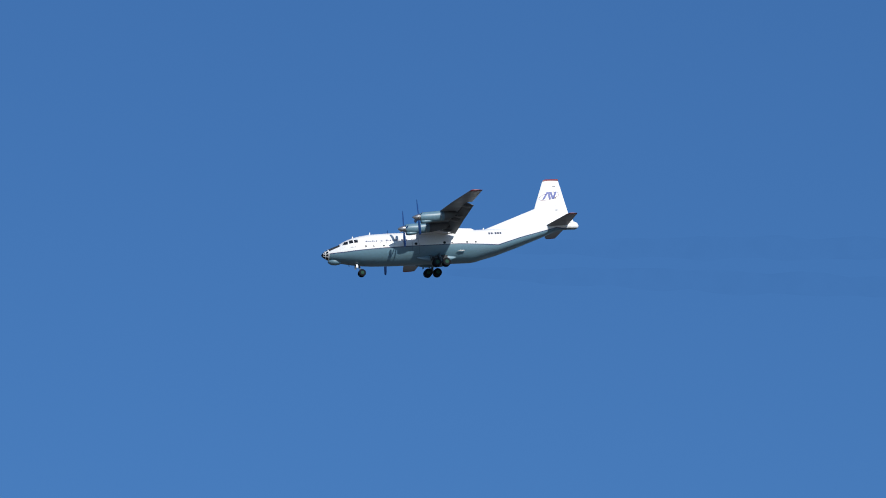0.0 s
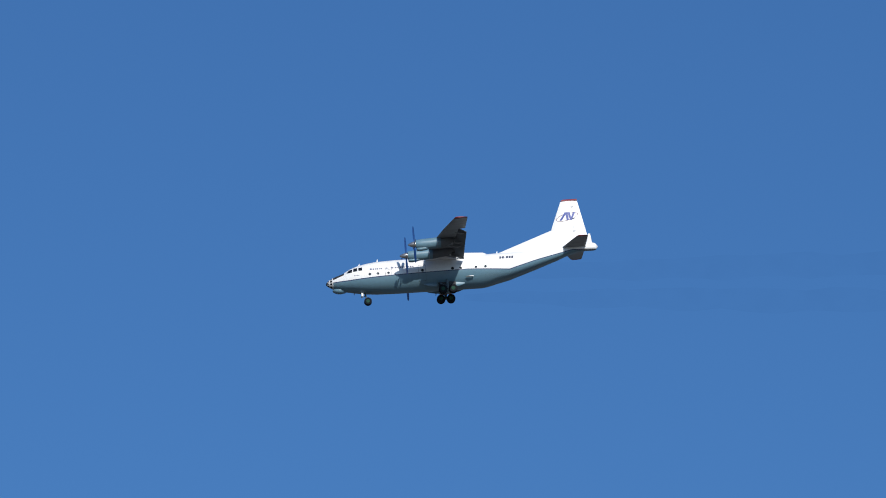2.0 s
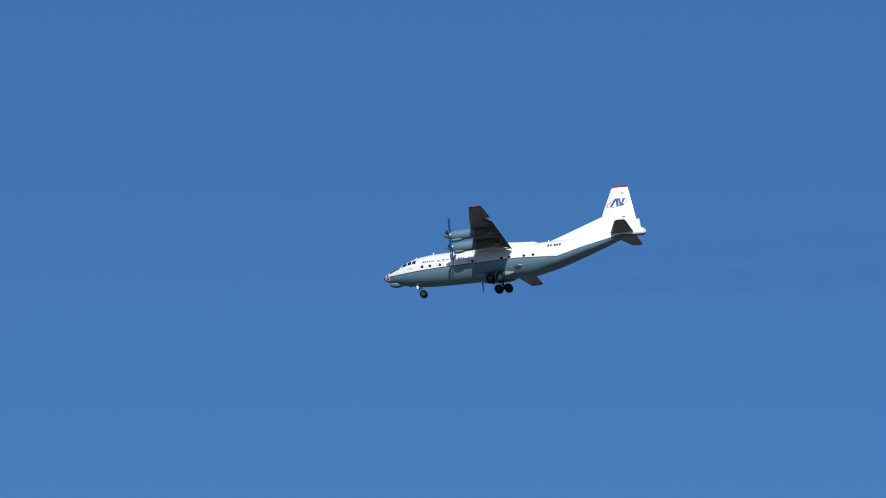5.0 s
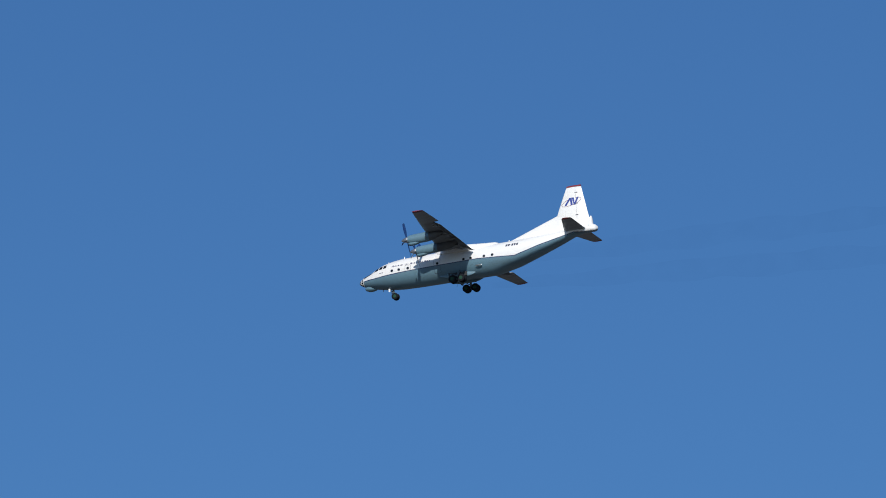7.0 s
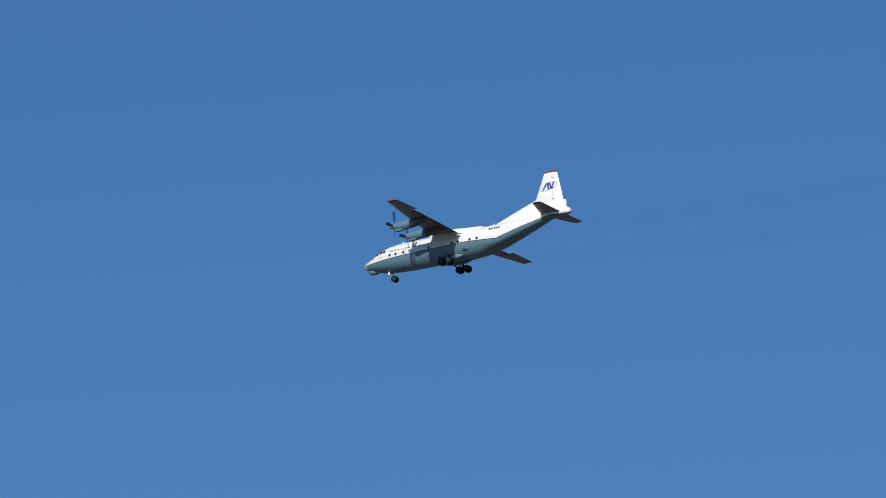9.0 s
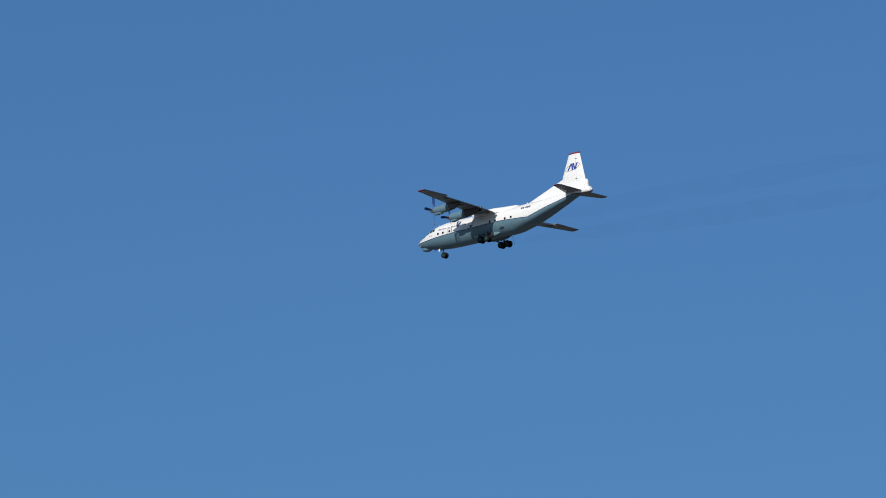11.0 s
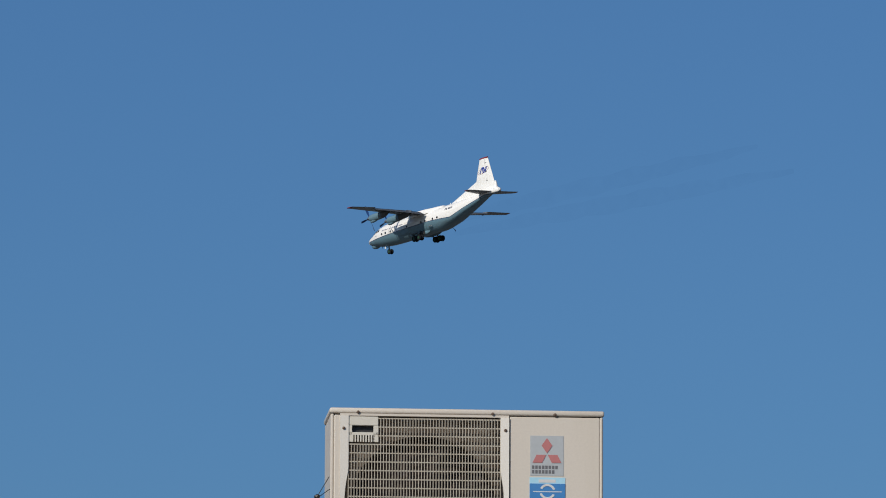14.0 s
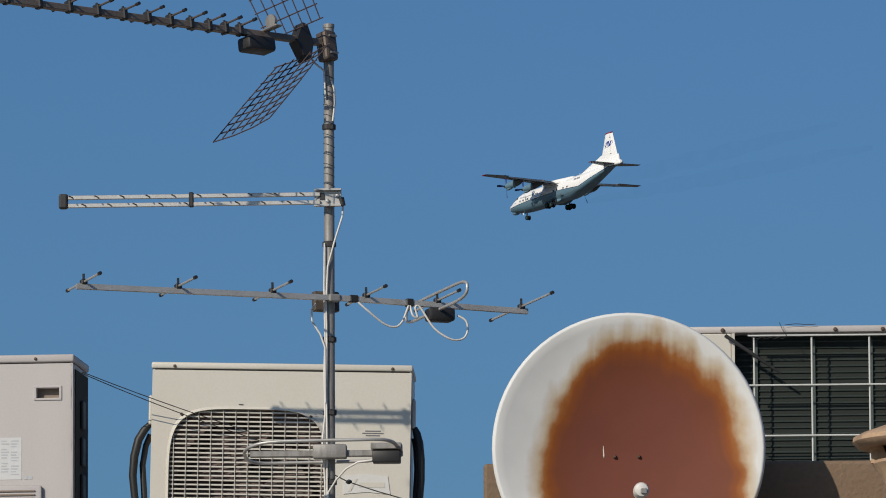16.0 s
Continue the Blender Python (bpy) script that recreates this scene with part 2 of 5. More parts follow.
def build_wing(plane, s):
    wing = part("wing", foil(lerp_sections([s * y for y in (0.3, 2, 5, 9.4, 13.4)], 0.74) + lerp_sections([s * y for y in (13.4, 16, 18.55)], 1.0)), WING, plane, "bare grey metal underside", smooth=40)
    part("wing_tip", foil(lerp_sections([s * 18.55, s * 18.95]) + [(15.3, s * 19.05, 2.5, 0.9)]), RED, wing, "red wing tip", smooth=40)
    for y0, y1 in ((2.15, 7.66), (7.70, 13.35)):
        rings = []
        bm = bmesh.new()
        for y in (y0, y1):
            le, z, c = wing_at(y)
            x0, z0, fc = le + 0.70 * c, z - 0.02 - 0.012 * c, 0.385 * c
            ca, sa = math.cos(radians(FLAP_ANGLE)), math.sin(radians(FLAP_ANGLE))
            sect = [(0.0, 0.0), (0.12, 0.055), (0.4, 0.06), (1.0, 0.01), (1.0, -0.005), (0.4, -0.05), (0.1, -0.05)]
            rings.append([Vector((x0 + (a * ca + b * sa) * fc, s * y, z0 + (-a * sa + b * ca) * fc)) for a, b in sect])
        bridge(bm, rings)
        part("flap", bm, FLAP, wing, "lowered dark flap")
    for y in (2.9, 7.0, 8.6, 12.6):
        le, z, c = wing_at(y)
        bm = bmesh.new()
        tube(bm, [(le + 0.55 * c, s * y, z - 0.12 * c * 0.75), (le + 0.8 * c, s * y, z - 0.12 * c - 0.12), (le + 0.97 * c, s * y, z - 0.4 - 0.02 * c)], [0.06, 0.14, 0.03], 8)
        part("flap_track", bm, WING, wing)


def build_engine(plane, y, tip, z, reach):
    """Turboprop nacelle, slung from the wing, with its spinner ahead at x = tip."""
    prof = [(tip + 0.98, 0.36), (tip + 1.0, 0.47), (tip + 1.25, 0.53), (tip + 1.8, 0.58), (tip + 2.8, 0.62), (tip + 4.0, 0.63), (reach - 1.2, 0.58), (reach - 0.6, 0.38), (reach, 0.14)]
    rings = []
    for x, r in prof:
        lift = 0.22 * max(0, (x - tip - 3.2)) / 2.0
        rings.append([Vector((x, y + r * 0.95 * math.cos(2 * math.pi * k / 24), z + lift + r * 1.05 * math.sin(2 * math.pi * k / 24))) for k in range(24)])
    bm = bmesh.new()
    bridge(bm, rings[:6])
    nac = part("nacelle", bm, TEAL, plane, "grey-teal engine nacelle", smooth=45)
    # Tail section: soot, plus the wing's shadow put into the dark colour.
    bm = bmesh.new()
    bridge(bm, rings[5:])
    part("nacelle_tail", bm, FLAP, nac, "sooty nacelle tail, darkened for shade under the wing", smooth=45)
    bm = bmesh.new()
    rings = []
    for x, r, dz in ((tip + 1.05, 0.20, -0.62), (tip + 1.12, 0.27, -0.62), (tip + 1.5, 0.30, -0.63), (tip + 2.1, 0.27, -0.58), (tip + 2.9, 0.12, -0.46)):
        rings.append([Vector((x, y + r * 1.1 * math.cos(2 * math.pi * k / 16), z + dz + r * 0.8 * math.sin(2 * math.pi * k / 16))) for k in range(16)])
    bridge(bm, rings)
    part("oil_cooler_scoop", bm, TEAL, nac, smooth=45)
    bm = bmesh.new()
    turned(bm, [(0, 0.16), (0.02, 0.16)], "x", 16, Matrix.Translation((tip + 1.035, y, z - 0.62)))
    part("scoop_mouth", bm, DARK, nac)
    bm = bmesh.new()
    tube(bm, [(reach - 1.5, y, z + 0.12), (reach - 0.7, y, z + 0.10), (reach - 0.2, y, z + 0.08)], [0.2, 0.18, 0.16], 12)
    part("exhaust_pipe", bm, DARK, nac, "sooty exhaust pipe")
    bm = bmesh.new()
    turned(bm, [(tip + 3.58, 0.655), (tip + 3.62, 0.655)], "x", 24, pose(0, y, z + 0.04))
    part("cowl_seam", bm, STEEL, nac)
    # propeller
    bm = bmesh.new()
    turned(bm, [(-0.80, 0.02), (-0.72, 0.10), (-0.5, 0.22), (-0.2, 0.33), (0.1, 0.38), (0.17, 0.36)], "x", 20)
    prop = part("propeller", bm, STEEL, plane, "spinning four-blade propeller with pale spinner", m=pose(tip + 0.80, y, z), smooth=50)
    for k in range(4):
        bm = bmesh.new()
        rings = []
        for r, ch, tw, th in ((0.3, 0.16, 60, 0.08), (0.6, 0.26, 52, 0.06), (1.1, 0.40, 42, 0.045), (1.7, 0.44, 33, 0.035), (2.15, 0.40, 27, 0.028), (2.25, 0.28, 26, 0.02)):
            ca, sa = math.cos(radians(tw)), math.sin(radians(tw))
            sect = [(-0.5, 0), (-0.2, 0.5), (0.25, 0.4), (0.5, 0), (0.25, -0.3), (-0.2, -0.4)]
            rings.append([Vector((a * ch * sa + b * th * ca, a * ch * ca - b * th * sa, r)) for a, b in sect])
        bridge(bm, rings)
        bmesh.ops.rotate(bm, verts=bm.verts, cent=(0, 0, 0), matrix=Matrix.Rotation(k * math.pi / 2, 3, "X"))
        part("blade", bm, BLADE, prop, smooth=40)
    return prop


def wheel(bm_name, parent, x, y, z, r, w):
    bm = bmesh.new()
    turned(bm, [(-w / 2, r * 0.62), (-w / 2, r * 0.86), (-w * 0.32, r * 0.97), (0, r), (w * 0.32, r * 0.97), (w / 2, r * 0.86), (w / 2, r * 0.62)], "y", 22, Matrix.Translation((x, y, z)))
    t = part("tyre", bm, RUBBER, parent, "black rubber tyre", smooth=50)
    bm = bmesh.new()
    turned(bm, [(-w * 0.53, r * 0.15), (-w * 0.54, r * 0.30), (-w * 0.515, r * 0.46), (w * 0.515, r * 0.46), (w * 0.54, r * 0.30), (w * 0.53, r * 0.15)], "y", 18, Matrix.Translation((x, y, z)))
    part("rim", bm, HUB, t, "green-painted rim")


def build_gear(plane):
    # nose leg
    bm = bmesh.new()
    tube(bm, [(4.62, 0, -1.25), (4.80, 0, -2.05), (4.94, 0, -2.46)], [0.10, 0.085, 0.08], 10)
    tube(bm, [(4.94, -0.36, -2.46), (4.94, 0.36, -2.46)], 0.06, 10)
    tube(bm, [(3.95, 0, -1.3), (4.80, 0, -1.95)], 0.05, 8)
    leg = part("nose_leg", bm, LEG, plane, "grey-painted nose leg")
    for s in (-1, 1):
        wheel("wheel", leg, 4.94, s * 0.27, -2.47, 0.47, 0.26)
        bm = bmesh.new()
        box(bm, 4.18, 4.42, s * 0.5 - 0.02, s * 0.5 + 0.02, -1.85, -1.42, 0.01, 1)
        part("nose_gear_door", bm, WHITE, plane, "open white gear door")
    for s in (-1, 1):
        bm = bmesh.new()
        tube(bm, [(14.65, s * 1.75, -0.9), (14.65, s * 2.3, -1.5), (14.65, s * 2.5, -2.15)], [0.18, 0.15, 0.13], 12)
        tube(bm, [(13.95, s * 2.5, -2.17), (15.35, s * 2.5, -2.17)], 0.09, 10)
        for x in (14.04, 15.27):
            tube(bm, [(x, s * 2.05, -2.17), (x, s * 2.95, -2.17)], 0.07, 10)
        tube(bm, [(13.4, s * 1.8, -1.0), (14.65, s * 2.45, -1.8)], 0.06, 8)
        bogie = part("main_leg", bm, LEG, plane, "grey-painted main gear bogie")
        for x in (14.04, 15.27):
            for dy in (-0.30, 0.30):
                wheel("wheel", bogie, x, s * 2.5 + dy, -2.17, 0.53, 0.34)
        # bay fairing and doors
        bm = bmesh.new()
        rings = []
        for x, h, w, zc in ((11.8, 0.08, 0.03, -1.15), (12.6, 0.26, 0.08, -1.25), (13.4, 0.32, 0.11, -1.35), (15.6, 0.32, 0.11, -1.35), (16.2, 0.24, 0.07, -1.35), (16.8, 0.08, 0.03, -1.3)):
            rings.append([Vector((x, s * 1.45 + s * w * (0.5 + math.cos(2 * math.pi * k / 16)), zc + h * math.sin(2 * math.pi * k / 16))) for k in range(16)])
        bridge(bm, rings)
        part("gear_fairing", bm, TEAL, plane, smooth=45)
        bm = bmesh.new()
        box(bm, 13.6, 15.7, s * 1.70 - 0.10, s * 1.70 + 0.10, -1.62, -1.05, 0.02, 1)
        part("gear_bay", bm, DARK, plane, "dark open gear bay")
        for x in (13.45,):
            bm = bmesh.new()
            box(bm, x - 0.03, x + 0.03, min(s * 1.9, s * 2.6), max(s * 1.9, s * 2.6), -1.65, -1.15, 0.01, 1)
            part("gear_door", bm, LEG, plane, "open gear door")


def flat_plate(bm, pts, y0, y1):
    a = [bm.verts.new((x, y0, z)) for x, z in pts]
    b = [bm.verts.new((x, y1, z)) for x, z in pts]
    bm.faces.new(a)
    bm.faces.new(b[::-1])
    for i in range(len(a)):
        j = (i + 1) % len(a)
        bm.faces.new((a[i], b[i], b[j], a[j]))


def fin_half(x, z):
    """Half thickness of the fin at a point of its side."""
    k = max(0.0, (z - 3.0) / 5.75)
    le, te = fin_edges(z)
    fore = max(0.0, min(1.0, (x - le) / 1.6))
    rear = max(0.0, min(1.0, (te - x) / 2.2))
    return (0.26 - 0.13 * k) * (fore * (2 - fore)) ** 0.7 * (rear * (2 - rear)) ** 0.8 + 0.02


def fin_edges(z):
    le = 28.0 + (z - 4.95) * 0.41 if z > 4.95 else 21.2 + (z - 2.5) * 2.79
    return le, 32.62 - (z - 3.0) / 5.75 * 1.17


def build_tail(plane):
    bm = bmesh.new()
    rings = []
    zs = [2.2, 2.6, 3.0, 3.4, 4.0, 4.6, 4.95, 5.6, 6.4, 7.2, 8.0, 8.52]
    for z in zs:
        le, te = fin_edges(z)
        n = 10
        xs = [le + (te - le) * (1 - math.cos(math.pi * i / n)) / 2 for i in range(n + 1)]
        rings.append([Vector((x, -fin_half(x, z), z)) for x in xs] + [Vector((x, fin_half(x, z), z)) for x in xs[::-1]])
    bridge(bm, rings)
    fin = part("fin", bm, WHITE, plane, "white fin with long dorsal fillet", smooth=40)
    bm = bmesh.new()
    rings = []
    for z, sh in ((8.52, 0), (8.64, 0.04), (8.74, 0.25)):
        le = 28.0 + (z - 4.95) * 0.41 + sh
        te = 32.62 - (z - 3.0) / 5.75 * 1.17
        xs = [le + (te - le) * i / 8 for i in range(9)]
        w = 0.13 if z < 8.7 else 0.05
        rings.append([Vector((x, -w, z)) for x in xs] + [Vector((x, w, z)) for x in xs[::-1]])
    bridge(bm, rings)
    part("fin_cap", bm, RED, fin, "red fin cap")
    bm = bmesh.new()
    for s in (-1, 1):
        for r in range(12):
            z0, z1 = 4.3 + 4.15 * r / 12, 4.3 + 4.15 * (r + 1) / 12
            x0, x1 = 30.80 - 0.1 * r / 12, 30.80 - 0.1 * (r + 1) / 12
            fin_shape(bm, [[(x0 - 0.012, z0), (x0 + 0.012, z0), (x1 + 0.012, z1), (x1 - 0.012, z1)]], s, 0.004)
    part("rudder_hinge_line", bm, SEAM, fin)
    for z in (4.62, 6.2, 7.7):
        for s in (-1, 1):
            bm = bmesh.new()
            w = fin_half(30.8, z)
            box(bm, 30.62, 31.0, s * w - 0.04, s * w + 0.04, z, z + 0.07)
            part("rudder_hinge", bm, MARK, fin)
    for s in (-1, 1):
        stab = part("tailplane", foil([(29.0, s * 0.4, 2.55, 3.05), (29.25, s * 1.2, 2.56, 2.75), (30.55, s * 5.6, 2.60, 1.42)], thick=0.10), WING, plane, "grey tailplane", smooth=40)
        part("tailplane_tip", foil([(30.55, s * 5.6, 2.60, 1.42), (30.76, s * 5.98, 2.60, 1.14), (30.9, s * 6.06, 2.6, 0.8)], thick=0.10), RED, stab, "red tailplane tip", smooth=40)
    # small aerial housing behind the fin
    bm = bmesh.new()
    tube(bm, [(32.50, 0, 2.9), (32.52, 0, 3.35), (32.60, 0, 3.9), (32.62, 0, 4.25)], [0.52, 0.36, 0.24, 0.12], 14)
    part("tail_fairing", bm, WHITE, plane, smooth=40)
    bm = bmesh.new()
    turned(bm, [(33.42, 0.24), (33.49, 0.16), (33.53, 0.06), (33.54, 0.01)], "x", 16, Matrix.Translation((0, 0, 2.54)))
    part("tail_cap", bm, WHITE, plane, smooth=60)


def fin_shape(bm, polys, side, mat_off=0.012):
    for poly in polys:
        o = [bm.verts.new((x, side * (fin_half(x, z) + mat_off), z)) for x, z in poly]
        i = [bm.verts.new((x, side * (fin_half(x, z) - 0.01), z)) for x, z in poly]
        bm.faces.new(o)
        for k in range(len(o)):
            j = (k + 1) % len(o)
            bm.faces.new((o[k], i[k], i[j], o[j]))


def build_aircraft():
    plane = new("aircraft")
    tagged(plane, "white and grey-teal four-engined turboprop freighter, gear and flaps down", "aircraft")
    stations = sorted({h[0] for h in HULL} | {s[0] for s in STRIPE} | {0.5, 0.65, 1.1, 1.75, 7.3, 10, 11.5, 13, 14.5, 16, 18, 21.5, 24, 27, 29.2})
    fore = [x for x in stations if x <= 0.8]
    aft = [x for x in stations if x >= 0.8]
    line = lambda x: lerp(STRIPE, x)[0]
    part("upper_skin", hull_band(lambda x: line(x) + 0.05, None, aft, 14), WHITE, plane, "white upper fuselage", smooth=60)
    part("cheat_line", hull_band(lambda x: line(x) - 0.05, lambda x: line(x) + 0.05, aft, 1), NAVY, plane, "dark blue cheat line", smooth=60)
    part("belly_skin", hull_band(None, lambda x: line(x) - 0.05, aft, 14), TEAL, plane, "grey-teal lower fuselage", smooth=60)
    # glazed nose
    bm = hull_band(None, None, fore, 20)
    nose = part("nose_glazing", bm, GLASS_DARK, plane, "dark glazed navigator's nose in white frames", smooth=60)
    for s in (-1, 1):
        for z0, z1 in ((0.02, 0.02), (0.30, 0.42), (-0.28, -0.40)):
            bm = skin_patch([(0.16, z0 * 0.5 - 0.03), (0.79, z1 - 0.04), (0.79, z1 + 0.05), (0.16, z0 * 0.5 + 0.03)], s, 0.02, 6, 1)
            part("glazing_frame", bm, WHITE, nose)
    for x0, x1 in ((0.38, 0.46), (0.74, 0.84)):
        bm = bmesh.new()
        rings = []
        for x in (x0, x1):
            top, bot, half = lerp(HULL, x)
            mid, h = (top + bot) / 2, (top - bot) / 2
            rings.append([Vector((x, (half + 0.015) * math.cos(2 * math.pi * k / 32), mid + (h + 0.015) * math.sin(2 * math.pi * k / 32))) for k in range(32)])
        bridge(bm, rings, caps=False)
        part("glazing_ring", bm, WHITE, nose)
    # anti-glare panel and flight deck windows
    for s in (-1, 1):
        bm = skin_patch([(0.86, 0.30), (2.2, 0.80), (2.28, 1.17), (0.86, 0.68)], s, 0.014, 8, 4)
        part("anti_glare_panel", bm, DARK, plane, "matt black anti-glare panel")
        for x0, x1, z0, z1, sl in ((2.50, 3.16, 0.90, 1.36, 0.36), (3.34, 3.84, 1.00, 1.48, 0.06), (3.98, 4.44, 1.04, 1.49, 0.02)):
            bm = skin_patch([(x0, z0), (x1, z0 + 0.02), (x1 + sl * 0.3, z1 + 0.02), (x0 + sl, z1)], s, 0.016, 3, 3)
            part("flight_deck_window", bm, GLASS_DARK, plane, "dark flight deck window")
        for x in (5.32, 6.32, 7.6, 11.75, 15.43, 16.43, 18.3, 19.45):
            w = part("porthole", skin_disc(x, 0.50, 0.165, s), GLASS_DARK, plane, "round dark cabin window")
            part("porthole_ring", skin_disc(x, 0.50, 0.20, s, 0.010, 0.165), STEEL, w)
        for x0, x1, z0, z1 in ((7.2, 8.0, 0.15, 0.92), (11.25, 12.15, -0.75, 1.2)):
            bm = bmesh.new()
            t = 0.025
            for c in ([(x0, z0), (x1, z0), (x1, z0 + t), (x0, z0 + t)], [(x0, z1 - t), (x1, z1 - t), (x1, z1), (x0, z1)],
                      [(x0, z0), (x0 + t, z0), (x0 + t, z1), (x0, z1)], [(x1 - t, z0), (x1, z0), (x1, z1), (x1 - t, z1)]):
                skin_patch(c, s, 0.012, 3, 6, bm)
            part("hatch_outline", bm, MARK, plane)
        # airline lettering and registration as plain bars
        x = 5.25
        for wd in (0.10, 0.34, 0.26, 0.22, 0.28, 0.20, 0.26, 0.12, 0.0, 0.12, 0.24, 0.18, 0.10, 0.0, 0.36, 0.16, 0.26, 0.16, 0.16, 0.28, 0.26, 0.22, 0.0, 0.34, 0.30, 0.24):
            if wd:
                b = skin_patch([(x, 1.0), (x + wd - 0.08, 1.0), (x + wd - 0.06, 1.07 + wd * 0.45), (x + 0.03, 1.07 + wd * 0.45)], s, 0.010, 1, 1)
                part("lettering_bar", b, SCRIPT, plane, "dark lettering bar")
            x += wd or 0.12
        for x in (3.42, 3.58, 3.76, 3.92):
            b = skin_patch([(x, 0.42), (x + 0.11, 0.42), (x + 0.12, 0.52), (x + 0.01, 0.52)], s, 0.010, 1, 1)
            part("lettering_bar", b, SCRIPT, plane, "small dark lettering bar")
        x = 21.25
        for wd in (0.30, 0.30, 0.16, 0.30, 0.30, 0.30):
            z0, z1 = (1.38, 1.70) if wd > 0.2 else (1.5, 1.56)
            b = skin_patch([(x, z0), (x + wd - 0.06, z0), (x + wd - 0.02, z1), (x + 0.04, z1)], s, 0.010, 1, 1)
            part("registration_bar", b, MARK, plane, "dark registration bar")
            x += wd + 0.02
        bm = bmesh.new()
        tube(bm, [(17.0, s * 2.0, -0.62), (17.4, s * 2.08, -0.61), (17.9, s * 2.06, -0.60)], [0.04, 0.09, 0.05], 10)
        tube(bm, [(17.85, s * 1.9, -0.62), (17.9, s * 2.1, -0.62)], 0.05, 10)
        part("landing_lamp", bm, STEEL, plane, smooth=50)
        # fin emblem: an upright and an upturned chevron inside a thin tilted ring
        bm = bmesh.new()
        for low0, low1, top0, top1 in ((29.14, 29.42, 29.84, 30.12), (30.02, 30.30, 29.92, 30.20), (30.44, 30.66, 30.20, 30.48), (30.44, 30.68, 30.88, 31.16)):
            for r in range(6):
                u, v = r / 6, (r + 1) / 6
                fin_shape(bm, [[(low0 + (top0 - low0) * u, 6.08 + u), (low1 + (top1 - low1) * u, 6.08 + u), (low1 + (top1 - low1) * v, 6.08 + v), (low0 + (top0 - low0) * v, 6.08 + v)]], s, 0.022)
        part("fin_emblem", bm, LOGO, plane, "blue fin emblem of two chevrons")
        bm = bmesh.new()
        n = 40
        el = lambda k, g: (30.1 + (1.32 + g) * math.cos(2 * math.pi * k / n), 6.50 + (0.42 + g) * math.sin(2 * math.pi * k / n) + 0.30 * math.cos(2 * math.pi * k / n))
        fin_shape(bm, [[el(k, 0), el(k + 1, 0), el(k + 1, 0.05), el(k, 0.05)] for k in range(n) if k not in (7, 8, 9, 10)], s, 0.016)
        part("emblem_ring", bm, MAROON, plane, "thin dark red ring round the emblem")
    # chin radome, aerials, wing centre fairing
    bm = bmesh.new()
    rings = []
    for x, r in ((0.72, 0.05), (0.85, 0.28), (1.2, 0.46), (1.7, 0.50), (2.2, 0.36), (2.6, 0.10)):
        rings.append([Vector((x, r * 1.15 * math.cos(2 * math.pi * k / 20), -0.86 - (x - 0.72) * 0.06 + r * 0.8 * math.sin(2 * math.pi * k / 20))) for k in range(20)])
    bridge(bm, rings)
    part("chin_radome", bm, TEAL, plane, "pale teal chin radome", smooth=60)
    for x, z, h in ((4.15, 2.0, 0.3), (6.4, 2.35, 0.38), (21.1, 2.4, 0.35)):
        bm = bmesh.new()
        tube(bm, [(x, 0, z), (x + 0.08, 0, z + h)], [0.11, 0.05], 8)
        part("aerial_stub", bm, WHITE, plane)
    bm = bmesh.new()
    tube(bm, [(3.3, -0.2, -1.25), (3.35, -0.2, -1.6)], 0.04, 6)
    part("pitot_mast", bm, DARK, plane)
    bm = bmesh.new()
    rings = []
    for x, w, h in ((10.6, 0.2, 0.05), (11.6, 1.5, 0.28), (13.0, 1.9, 0.38), (16.0, 1.9, 0.34), (17.2, 1.5, 0.30), (19.4, 0.9, 0.26), (19.8, 0.6, 0.1)):
        rings.append([Vector((x, w * math.cos(math.pi * k / 12), 2.15 + (h + 0.28) * math.sin(math.pi * k / 12) ** 0.7)) for k in range(13)] + [Vector((x, -w, 1.8)), Vector((x, w, 1.8))])
    bridge(bm, rings)
    part("wing_fairing", bm, WHITE, plane, "white wing root fairing", smooth=50)
    for s in (-1, 1):
        build_wing(plane, s)
    props = []
    for y, tip, z, reach in ((-9.41, 9.73, 1.93, 15.6), (-4.51, 8.95, 1.83, 15.9), (4.51, 8.95, 1.83, 15.9), (9.41, 9.73, 1.93, 15.6)):
        props.append(build_engine(plane, y, tip, z, reach))
    build_gear(plane)
    build_tail(plane)
    for y, fall, low in ((4.51, 0.55, -1.6), (-4.51, 0.28, -0.9)):
        bm = bmesh.new()
        pts = [(17 + 3.5 * i, y * (1 - 0.006 * i) + 0.25 * math.sin(i * 0.9 + y), low - fall * i / 2 + 0.12 * math.sin(i * 1.7 + y)) for i in range(24)]
        tube(bm, pts, [0.15 + 1.3 * math.sin(math.pi * min(1.0, (i + 1) / 25)) ** 0.8 * (1 + 0.18 * math.sin(i * 2.1 + y)) for i in range(24)], 12)
        part("exhaust_trail", bm, SMOKE, plane, "faint dark exhaust smoke", smooth=80)
    return plane, props


aircraft, propellers = build_aircraft()


# ---- the rooftop: its frame has u to the right, v away from the camera, w above the camera's height ----
ROOF = pose(*EYE, 0, 0, 50)
DECK = 2.105


def spot(u, v, w, yaw=0.0, tilt=0.0):
    return ROOF @ pose(u, v, w, tilt, 0, yaw)


